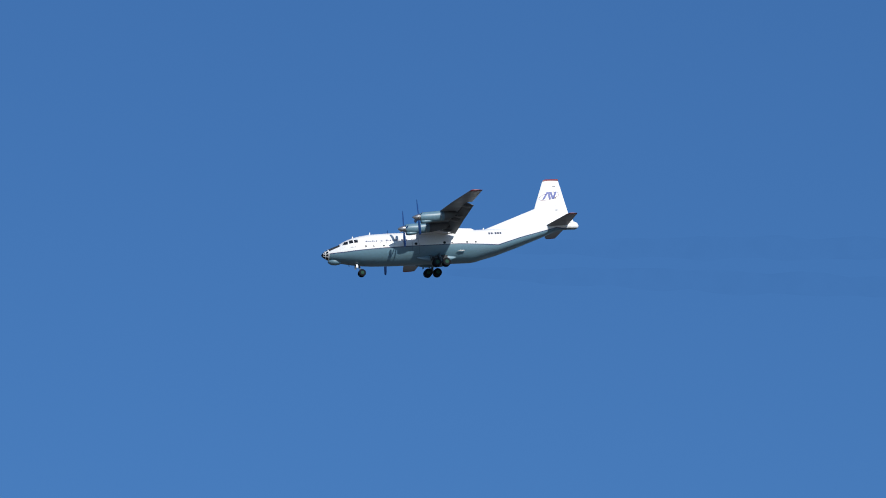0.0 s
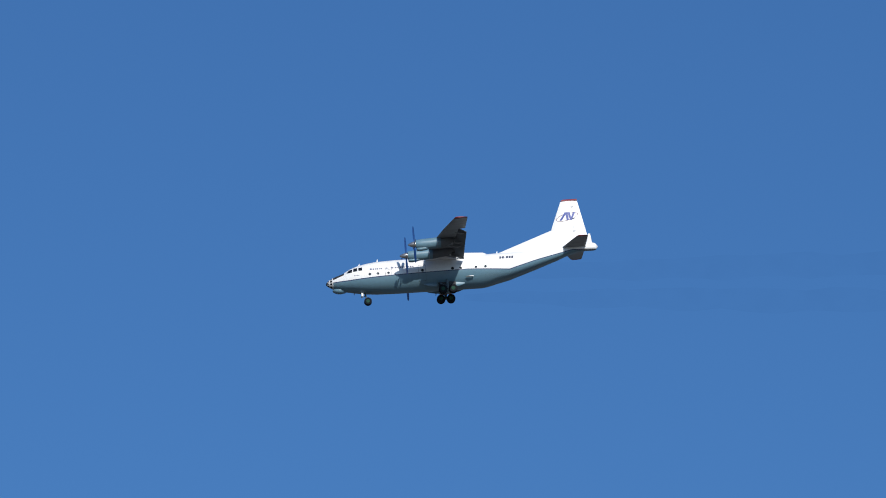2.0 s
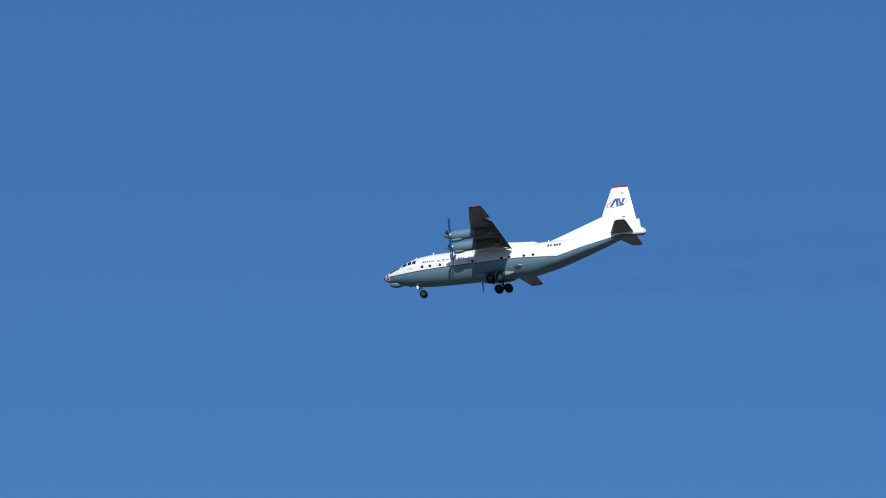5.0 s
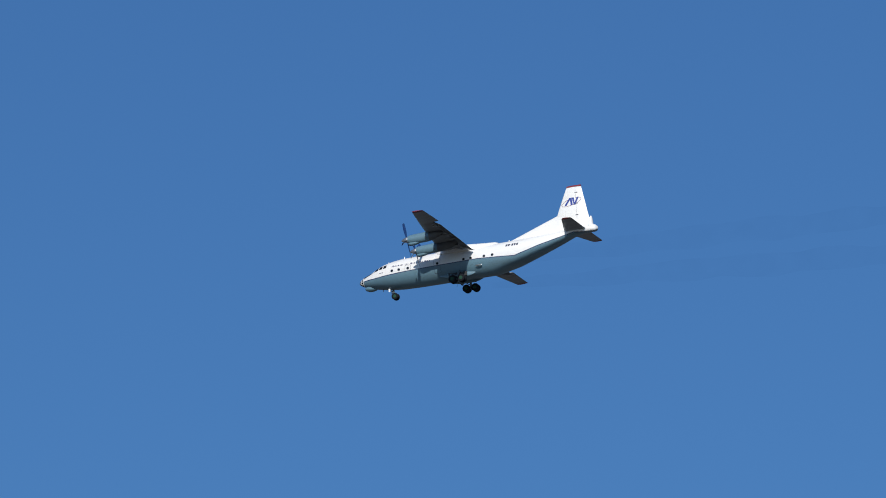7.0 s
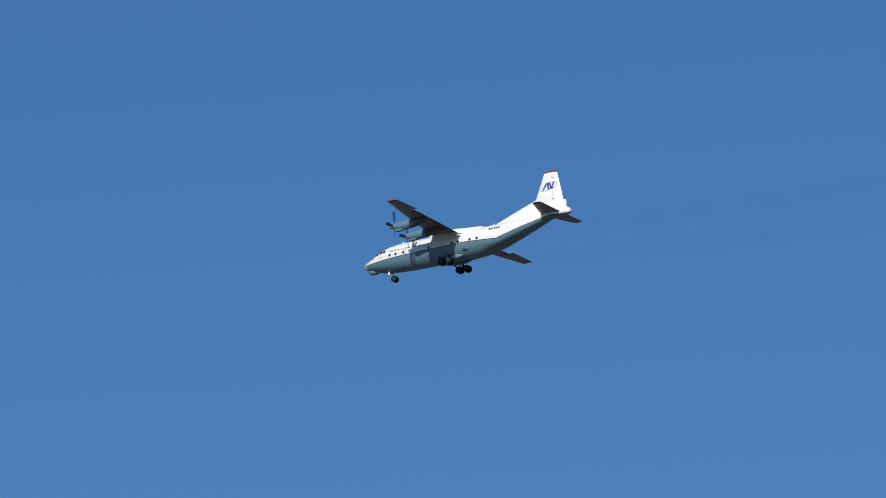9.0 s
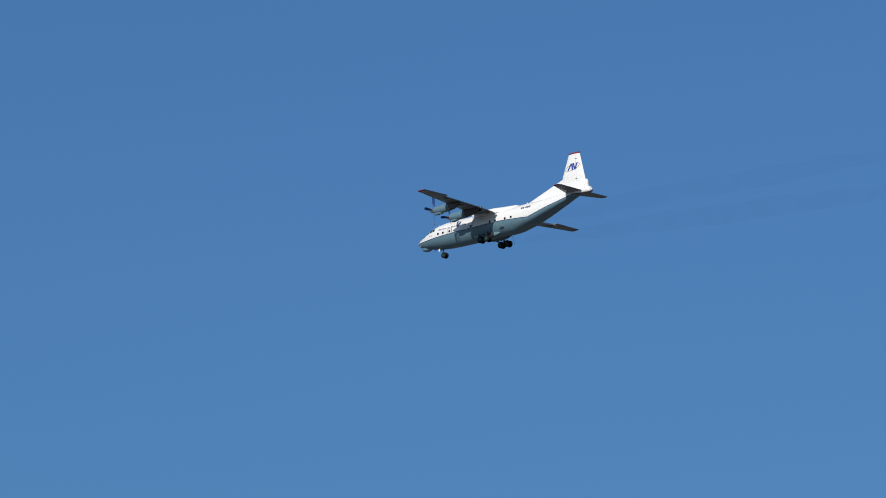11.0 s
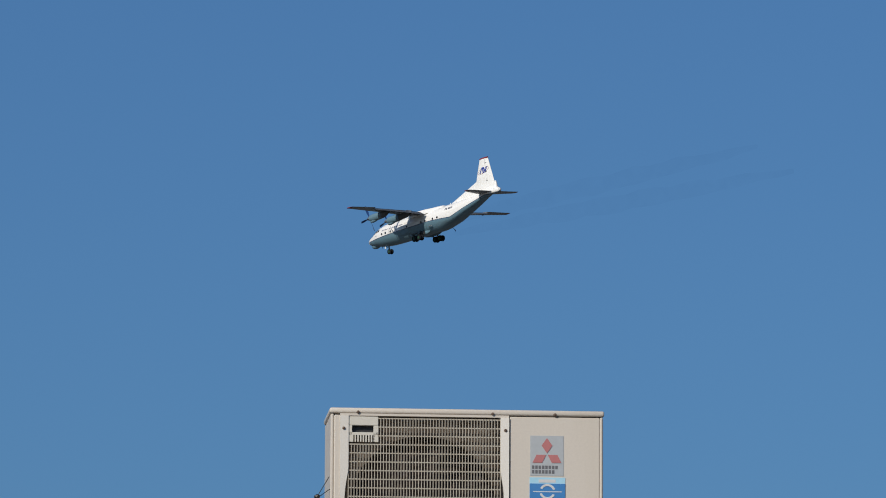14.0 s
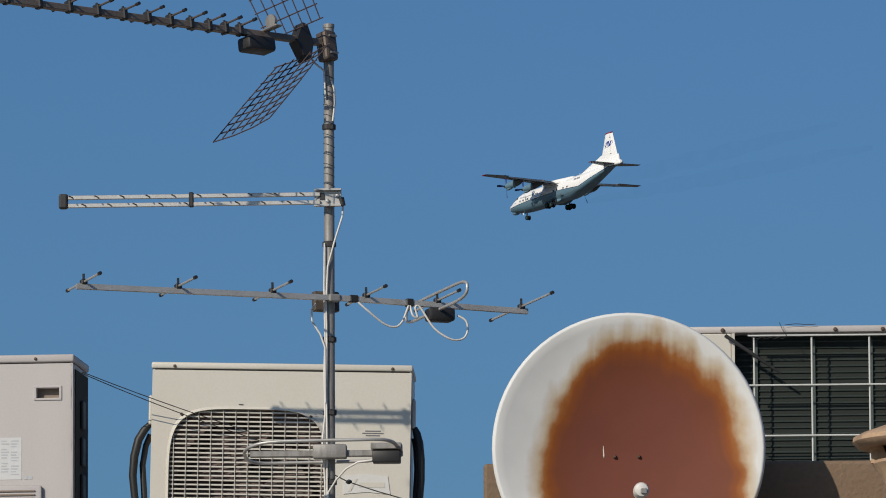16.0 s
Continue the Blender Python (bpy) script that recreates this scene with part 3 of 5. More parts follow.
CREAM = material("unit_cream_enamel", (0.56, 0.51, 0.45), 0.45, vary=0.05, scale=2.5, fine=140, dirt=(0.47, 0.42, 0.35), dirt_amount=0.45, streak=(3, 3, 0.5))
IVORY = material("unit_ivory_enamel", (0.565, 0.54, 0.48), 0.45, vary=0.05, scale=2.2, fine=140, dirt=(0.52, 0.48, 0.41), dirt_amount=0.4, streak=(3, 3, 0.5))
# Ivory made paler, so the light catching the rails is in the colour.
RAIL = material("lit_rail_ivory", (0.66, 0.63, 0.58), 0.4, vary=0.04, scale=3, fine=140)
GREYED = material("unit_greyed_enamel", (0.46, 0.43, 0.42), 0.5, vary=0.05, scale=2.5, fine=140, dirt=(0.43, 0.40, 0.38), dirt_amount=0.5, streak=(3, 3, 0.4))
GRILLE = material("grille_plastic", (0.42, 0.385, 0.32), 0.5, vary=0.1, scale=6, fine=120, dirt=(0.30, 0.25, 0.20), dirt_amount=0.5)
SHROUD = material("brown_shroud", (0.23, 0.18, 0.145), 0.7, vary=0.15, scale=5, fine=60, dirt=(0.22, 0.17, 0.14), dirt_amount=0.6)
# Shade inside the fan opening is put into this dark colour.
INNER = material("shaded_interior", (0.085, 0.060, 0.056), 0.8, vary=0.15, scale=5, fine=60)
# Lighter copy of the interior: sunlight falling in is put into the colour.
HOLLOW = material("lit_interior", (0.14, 0.10, 0.094), 0.8, vary=0.15, scale=5, fine=60)
BLACK = material("black_plastic", (0.02, 0.02, 0.021), 0.5, vary=0.2, scale=20, fine=100)
COIL = material("condenser_fins", (0.017, 0.023, 0.020), 0.9, metal=0.0, vary=0.2, scale=4, fine=200, dirt=(0.02, 0.022, 0.02), dirt_amount=0.6)
FINROW = material("condenser_tube_row", (0.048, 0.064, 0.059), 0.5, metal=0.3, vary=0.2, scale=6, fine=200)
BAND = material("dull_green_band", (0.05, 0.072, 0.069), 0.6, vary=0.15, scale=6, fine=120)
WIRE = material("white_wire_guard", (0.55, 0.56, 0.54), 0.45, vary=0.1, scale=10, fine=150)
GALV = material("galvanised_tube", (0.30, 0.29, 0.275), 0.5, metal=0.3, vary=0.14, scale=14, fine=160, dirt=(0.13, 0.11, 0.095), dirt_amount=0.7, streak=(3, 3, 0.6))
ALU = material("weathered_aluminium", (0.52, 0.51, 0.49), 0.42, metal=0.5, vary=0.12, scale=12, fine=160, dirt=(0.30, 0.28, 0.25), dirt_amount=0.5)
RUSTY = material("rusty_mesh_wire", (0.085, 0.060, 0.062), 0.7, metal=0.2, vary=0.25, scale=20, fine=160)
BOOM = material("brown_boom", (0.13, 0.105, 0.09), 0.5, metal=0.4, vary=0.2, scale=10, fine=100)
TAN_BOOM = material("tan_weathered_boom", (0.23, 0.185, 0.155), 0.5, metal=0.3, vary=0.2, scale=12, fine=100, dirt=(0.11, 0.085, 0.075), dirt_amount=0.7)
COAX = material("white_coax", (0.66, 0.64, 0.60), 0.45, vary=0.08, scale=10, fine=90)
TAPE = material("black_tape", (0.025, 0.024, 0.026), 0.55, vary=0.2, scale=20)
PLASTER = material("beige_plaster", (0.205, 0.14, 0.092), 0.9, vary=0.12, scale=2.5, fine=60, bump=0.004, dirt=(0.15, 0.105, 0.07), dirt_amount=0.6)
TERRA = material("terracotta_cowl", (0.46, 0.31, 0.20), 0.9, vary=0.18, scale=13, fine=70, bump=0.0012, dirt=(0.19, 0.135, 0.095), dirt_amount=0.75)
SCREW = material("rusty_screw", (0.12, 0.08, 0.06), 0.6, metal=0.4, vary=0.2, scale=30)
PLATE = material("pale_label", (0.56, 0.56, 0.56), 0.4, vary=0.05, scale=20)
BADGE = material("pale_badge", (0.60, 0.595, 0.57), 0.4, vary=0.05, scale=20)
STICK_GREY = material("silver_sticker", (0.44, 0.46, 0.47), 0.35, metal=0.2, vary=0.05, scale=20)
STICK_RED = material("faded_red_print", (0.42, 0.15, 0.15), 0.5, vary=0.08, scale=30)
STICK_BLUE = material("blue_sticker", (0.04, 0.19, 0.45), 0.4, vary=0.06, scale=20)
STICK_SKY = material("pale_blue_sticker", (0.33, 0.58, 0.72), 0.4, vary=0.06, scale=20)
PRINT = material("dark_print", (0.12, 0.12, 0.13), 0.5, vary=0.05, scale=20)
ROOFING = material("grey_roof_screed", (0.26, 0.25, 0.23), 0.9, vary=0.15, scale=0.8, fine=40, bump=0.003)
FACADE = material("pale_render", (0.46, 0.40, 0.33), 0.9, vary=0.1, scale=0.8, fine=30, bump=0.003)
EARTH = material("dry_town_ground", (0.11, 0.105, 0.095), 0.95, vary=0.15, scale=0.02, fine=0.6, dirt=(0.07, 0.07, 0.06), dirt_amount=0.8)


def dish_paint():
    """White paint with a large rust bloom that runs down from drips near the top."""
    m = bpy.data.materials.new("rust_stained_dish_paint")
    m.use_nodes = True
    n, l = m.node_tree.nodes, m.node_tree.links
    b = n["Principled BSDF"]
    at = n.new("ShaderNodeTexCoord")
    sep = n.new("ShaderNodeSeparateXYZ")
    l.new(at.outputs["Object"], sep.inputs[0])

    def math_node(op, a, c):
        k = n.new("ShaderNodeMath")
        k.operation = op
        for i, v in enumerate((a, c)):
            if isinstance(v, (int, float)):
                k.inputs[i].default_value = v
            else:
                l.new(v, k.inputs[i])
        return k.outputs[0]

    drip_at = n.new("ShaderNodeMapping")
    drip_at.inputs["Scale"].default_value = (12.5, 1, 1.6)
    l.new(at.outputs["Object"], drip_at.inputs["Vector"])
    drip = n.new("ShaderNodeTexNoise")
    drip.inputs["Scale"].default_value, drip.inputs["Detail"].default_value = 1.0, 4
    l.new(drip_at.outputs[0], drip.inputs["Vector"])
    soft = n.new("ShaderNodeTexNoise")
    soft.inputs["Scale"].default_value, soft.inputs["Detail"].default_value = 9, 6
    l.new(at.outputs["Object"], soft.inputs["Vector"])
    x = math_node("DIVIDE", math_node("SUBTRACT", sep.outputs[0], 0.046), 0.327)
    z = math_node("DIVIDE", math_node("ADD", sep.outputs[2], 0.10), 0.456)
    r = math_node("SQRT", math_node("ADD", math_node("MULTIPLY", x, x), math_node("MULTIPLY", z, z)), 0)
    # drips count most near the upper rim of the bloom
    high = n.new("ShaderNodeMapRange")
    high.inputs[1].default_value, high.inputs[2].default_value = 0.0, 0.34
    high.inputs[3].default_value, high.inputs[4].default_value = 0.06, 0.34
    l.new(sep.outputs[2], high.inputs[0])
    wob = math_node("MULTIPLY", math_node("SUBTRACT", drip.outputs[0], 0.48), high.outputs[0])
    wob2 = math_node("MULTIPLY", math_node("SUBTRACT", soft.outputs[0], 0.5), 0.24)
    d = math_node("MULTIPLY", math_node("ADD", math_node("ADD", r, wob), wob2), 0.8)
    ramp = n.new("ShaderNodeValToRGB")
    e = ramp.color_ramp.elements
    e[0].position, e[0].color = 0.50, (0.168, 0.052, 0.034, 1)
    e[1].position, e[1].color = 0.94, (0.68, 0.68, 0.66, 1)
    for p, c in ((0.68, (0.17, 0.052, 0.026, 1)), (0.755, (0.235, 0.066, 0.016, 1)), (0.80, (0.31, 0.115, 0.032, 1)), (0.86, (0.52, 0.42, 0.30, 1))):
        k = e.new(p)
        k.color = c
    l.new(d, ramp.inputs[0])
    grime = n.new("ShaderNodeTexNoise")
    grime.inputs["Scale"].default_value, grime.inputs["Detail"].default_value = 5, 8
    l.new(at.outputs["Object"], grime.inputs["Vector"])
    tone = n.new("ShaderNodeMapRange")
    tone.inputs[3].default_value, tone.inputs[4].default_value = 0.78, 1.14
    l.new(grime.outputs[0], tone.inputs[0])
    mul = n.new("ShaderNodeMix")
    mul.data_type, mul.blend_type = "RGBA", "MULTIPLY"
    mul.inputs[0].default_value = 1
    l.new(ramp.outputs[0], mul.inputs[6])
    l.new(tone.outputs[0], mul.inputs[7])
    l.new(mul.outputs[2], b.inputs["Base Color"])
    b.inputs["Roughness"].default_value = 0.66
    b.inputs["Specular IOR Level"].default_value = 0.2
    return m


DISH_PAINT = dish_paint()


# ---- ground and the building that carries the units ----
bm = bmesh.new()
bmesh.ops.create_grid(bm, x_segments=8, y_segments=8, size=4500)
tagged(part("ground", bm, EARTH), "dry brown town ground far below", "ground", kind="structure")

bm = bmesh.new()
box(bm, -9, 9, 23.2, 36, -8, DECK - 0.2)
tagged(part("wall_south", bm, FACADE, m=ROOF), "pale rendered building block under the roof", "wall", kind="structure")
bm = bmesh.new()
box(bm, -9.1, 9.1, 23.1, 36.1, DECK - 0.2, DECK)
tagged(part("roof_deck", bm, ROOFING, m=ROOF), "flat grey roof deck", "roof", kind="structure")
# beige parapet under the caged unit, and its return
bm = bmesh.new()
box(bm, -0.790, 1.6, 23.90, 24.18, DECK, 2.520, 0.012, 2)
tagged(part("parapet", bm, PLASTER, m=ROOF), "beige plastered parapet wall", "wall", kind="structure")

def slab(bm, x0, x1, z0, z1, y, t=0.004):
    box(bm, x0, x1, y - t, y, z0, z1)


def screw(parent, x, z, y):
    bm = bmesh.new()
    turned(bm, [(-0.004, 0.0025), (-0.003, 0.0052), (0.002, 0.0058)], "y", 10, Matrix.Translation((x, y, z)))
    part("screw", bm, SCREW, parent)


def casing(unit, w, d, h, mat, lid=0.028, wall=0.012):
    """Sheet-metal box with folded lid; its front is left open where a panel or grille covers it."""
    bm = bmesh.new()
    box(bm, -w / 2, -w / 2 + wall, 0.0, d, 0.06, h - lid, 0.004, 1)
    part("side_panel", bm, mat, unit)
    bm = bmesh.new()
    box(bm, w / 2 - wall, w / 2, 0.0, d, 0.06, h - lid, 0.004, 1)
    part("side_panel", bm, mat, unit)
    bm = bmesh.new()
    box(bm, -w / 2 + wall, w / 2 - wall, d - wall, d, 0.06, h - lid)
    part("back_panel", bm, mat, unit)
    bm = bmesh.new()
    box(bm, -w / 2 - 0.004, w / 2 + 0.004, -0.004, d + 0.004, h - lid + 0.002, h, 0.007, 3)
    part("lid", bm, mat, unit, smooth=40)
    bm = bmesh.new()
    box(bm, -w / 2 + wall, w / 2 - wall, 0.02, d - wall, 0.05, 0.07)
    part("base_pan", bm, mat, unit)
    for x in (-w / 2 + 0.15, w / 2 - 0.15):
        bm = bmesh.new()
        box(bm, x - 0.03, x + 0.03, 0.0, d, 0.0, 0.06, 0.005, 1)
        part("foot", bm, BLACK, unit)


def fan(unit, x, z, r, y, mat=None):
    bm = bmesh.new()
    turned(bm, [(-0.02, 0.03), (-0.015, r * 0.24), (0.05, r * 0.26)], "y", 20, Matrix.Translation((x, y, z)))
    hub = part("fan_hub", bm, mat or BLACK, unit)
    for k in range(3):
        bm = bmesh.new()
        rings = []
        for i in range(5):
            rr = r * (0.24 + 0.72 * i / 4)
            sp = 0.55 + 0.1 * i
            pts = []
            for a in (-sp, 0, sp):
                pts.append(Vector((x + rr * math.cos(a + k * 2.094), y + a * 0.05, z + rr * math.sin(a + k * 2.094))))
            rings.append(pts + [p + Vector((0, 0.006, 0)) for p in pts[::-1]])
        bridge(bm, rings)
        part("fan_blade", bm, mat or BLACK, hub)


def holed_panel(bm, x0, x1, z0, z1, cx, cz, r, y0, y1, n=48):
    """A front plate with a round hole."""
    for y, flip in ((y0, 0), (y1, 1)):
        o, i = [], []
        for k in range(n):
            a = 2 * math.pi * (k + 0.5) / n
            c, s = math.cos(a), math.sin(a)
            t = min((x1 - cx) / c if c > 0 else (x0 - cx) / c, (z1 - cz) / s if s > 0 else (z0 - cz) / s)
            o.append(bm.verts.new((cx + c * t, y, cz + s * t)))
            i.append(bm.verts.new((cx + c * r, y, cz + s * r)))
        for k in range(n):
            j = (k + 1) % n
            bm.faces.new((o[k], o[j], i[j], i[k]) if flip else (o[j], o[k], i[k], i[j]))
        if flip:
            for k in range(n):
                j = (k + 1) % n
                bm.faces.new((prev[k], prev[j], i[j], i[k]))
        prev = i


# ---- tall twin-fan unit ----
def build_twin_fan_unit():
    W, D, H = 0.962, 0.33, 1.35
    unit = new("air_conditioner")
    tagged(unit, "tall cream twin-fan outdoor unit with slatted grilles and stickers", "air conditioner", "rooftop units")
    casing(unit, W, D, H, CREAM, 0.022)
    bm = bmesh.new()
    box(bm, 0.150, W / 2 - 0.012, 0.0, 0.012, 0.07, H - 0.024, 0.003, 1)
    part("service_panel", bm, CREAM, unit, "plain cream service panel")
    bm = bmesh.new()
    box(bm, -W / 2 + 0.012, -0.445, -0.004, 0.02, 0.07, H - 0.026, 0.004, 2)
    part("corner_post", bm, CREAM, unit)
    for top in (H - 0.029, H - 0.029 - 0.642):
        z1, z0 = top, top - 0.632
        x0, x1 = -0.418, 0.118
        cz, cx, r = (z0 + z1) / 2 - 0.01, (x0 + x1) / 2 - 0.002, 0.262
        bm = bmesh.new()
        holed_panel(bm, x0 - 0.03, x1 + 0.03, z0, z1, cx, cz, r, 0.030, 0.045)
        part("fan_shroud", bm, SHROUD, unit, "brown fan shroud")
        # Duct, coil and fan all take the dark tone painted for the inner shade.
        bm = bmesh.new()
        turned(bm, [(0.045, r), (0.12, r * 0.97)], "y", 40, Matrix.Translation((cx, 0, cz)))
        bmesh.ops.delete(bm, geom=[f for f in bm.faces if len(f.verts) > 4], context="FACES")
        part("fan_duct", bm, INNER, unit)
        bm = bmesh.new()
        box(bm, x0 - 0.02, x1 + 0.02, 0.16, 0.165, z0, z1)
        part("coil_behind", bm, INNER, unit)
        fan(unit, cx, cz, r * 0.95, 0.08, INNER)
        # grille of close upright slats on wire rungs
        bm = bmesh.new()
        n = 52
        for i in range(n + 1):
            x = x0 + (x1 - x0) * i / n
            if x < x0 + 0.105:
                box(bm, x - 0.0013, x + 0.0013, -0.002, 0.006, z0 + 0.006, z1 - 0.10)
            else:
                box(bm, x - 0.0013, x + 0.0013, -0.002, 0.006, z0 + 0.006, z1 - 0.006)
        for i in range(21):
            z = z0 + 0.008 + (z1 - z0 - 0.016) * i / 20
            box(bm, x0 if z < z1 - 0.1 else x0 + 0.105, x1, 0.0, 0.008, z - 0.0020, z + 0.0020)
        tagged(part("grille", bm, GRILLE, unit, "cream slatted fan grille"), kind="stuff")
        # waisted side rails, their highlight put into a lighter ivory
        for xa, sgn in ((x0, -1), (x1, 1)):
            bm = bmesh.new()
            rings = []
            for i in range(25):
                z = z0 + (z1 - z0) * i / 24
                k = abs(i - 12) / 12
                bulge = 0.014 * max(0, 1 - (k * 2.6) ** 2)
                a, b = xa + sgn * bulge, xa + sgn * 0.030
                rings.append([Vector((a, -0.006, z)), Vector((b, -0.008, z)), Vector((b, 0.022, z)), Vector((a, 0.022, z))])
            bridge(bm, rings)
            part("grille_rail", bm, RAIL, unit, "ivory waisted rail, lightened for its highlight")
            # Panel behind the waist; its slight shade is put into the brown colour.
            bm = bmesh.new()
            box(bm, min(xa, xa + sgn * 0.028), max(xa, xa + sgn * 0.028), 0.0235, 0.0275, z0, z1)
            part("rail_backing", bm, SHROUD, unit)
            for z in (z1 - 0.045, z0 + 0.04):
                screw(unit, xa + sgn * 0.017, z, -0.008)
        # grip: plate, slot and short slats
        bm = bmesh.new()
        box(bm, x0, x0 + 0.105, -0.002, 0.014, z1 - 0.034, z1 - 0.002, 0.002, 1)
        box(bm, x0 + 0.088, x0 + 0.105, -0.002, 0.014, z1 - 0.092, z1 - 0.034)
        box(bm, x0, x0 + 0.012, -0.002, 0.014, z1 - 0.092, z1 - 0.034)
        box(bm, x0, x0 + 0.105, -0.002, 0.014, z1 - 0.068, z1 - 0.058)
        for i in range(9):
            box(bm, x0 + 0.012 + i * 0.0095, x0 + 0.017 + i * 0.0095, -0.002, 0.014, z1 - 0.092, z1 - 0.068)
        grip = part("grip", bm, IVORY, unit, "recessed lifting grip")
        bm = bmesh.new()
        box(bm, x0 + 0.01, x0 + 0.09, 0.020, 0.024, z1 - 0.070, z1 - 0.030)
        part("grip_recess", bm, BLACK, grip)
    bm = bmesh.new()
    box(bm, -0.448, 0.148, -0.003, 0.02, H - 0.0285, H - 0.0205)
    part("grille_header", bm, CREAM, unit)
    bm = bmesh.new()
    box(bm, 0.1482, 0.1500, -0.001, 0.02, 0.07, H - 0.032)
    part("panel_seam", bm, BLACK, unit)
    for x in (-0.385, 0.09, 0.31):
        screw(unit, x, H - 0.016, -0.006)
    # stickers, plain shapes in place of marks
    sx, sz = 0.223, H - 0.090
    bm = bmesh.new()
    slab(bm, sx, sx + 0.118, sz - 0.142, sz, 0.0, 0.0015)
    st = part("maker_sticker", bm, STICK_GREY, unit, "silver sticker with faded red rhombs")
    for rhomb in ([(sx + 0.059, sz - 0.008), (sx + 0.078, sz - 0.035), (sx + 0.059, sz - 0.062), (sx + 0.040, sz - 0.035)],
                  [(sx + 0.008, sz - 0.096), (sx + 0.042, sz - 0.096), (sx + 0.056, sz - 0.068), (sx + 0.022, sz - 0.068)],
                  [(sx + 0.110, sz - 0.096), (sx + 0.076, sz - 0.096), (sx + 0.062, sz - 0.068), (sx + 0.096, sz - 0.068)]):
        bm = bmesh.new()
        flat_plate(bm, rhomb, -0.0035, -0.0015)
        part("red_rhomb", bm, STICK_RED, st)
    for zz, wd in ((0.106, 0.106), (0.122, 0.090)):
        bm = bmesh.new()
        for i in range(int(wd / 0.0118)):
            slab(bm, sx + 0.006 + i * 0.0118, sx + 0.006 + i * 0.0118 + 0.0085, sz - zz - 0.012, sz - zz, -0.0015, 0.001)
        part("print_bar", bm, PRINT, st, "dark print bar")
    bm = bmesh.new()
    slab(bm, sx - 0.002, sx + 0.124, sz - 0.252, sz - 0.148, 0.0, 0.0015)
    st = part("blue_sticker", bm, STICK_SKY, unit, "pale and deep blue sticker")
    bm = bmesh.new()
    slab(bm, sx - 0.002, sx + 0.124, sz - 0.226, sz - 0.170, -0.0015, 0.001)
    part("deep_blue_band", bm, STICK_BLUE, st)
    bm = bmesh.new()
    for c0 in (0.3, 3.44):
        prev = None
        for i in range(11):
            a = c0 + i * 0.24
            p = [(sx + 0.061 + rr * math.cos(a), sz - 0.198 + rr * 0.95 * math.sin(a)) for rr in (0.0205, 0.0285)]
            if prev:
                flat_plate(bm, [prev[0], prev[1], p[1], p[0]], -0.0036, -0.0025)
            prev = p
    part("white_arrows", bm, PLATE, st)
    bm = bmesh.new()
    slab(bm, sx + 0.010, sx + 0.112, sz - 0.200, sz - 0.197, -0.0025, 0.0006)
    slab(bm, sx + 0.03, sx + 0.09, sz - 0.166, sz - 0.155, -0.0015, 0.0006)
    slab(bm, sx + 0.04, sx + 0.08, sz - 0.246, sz - 0.236, -0.0015, 0.0006)
    part("print_bar", bm, PLATE, st, "pale print bar")
    unit.matrix_basis = spot(1.5745, 25.0, DECK, 1.0)
    return unit


build_twin_fan_unit()


# ---- single-fan unit with the rounded square grille ----
def rounded(x, z, h, p=4.0):
    return (abs(x) / h) ** p + (abs(z) / h) ** p


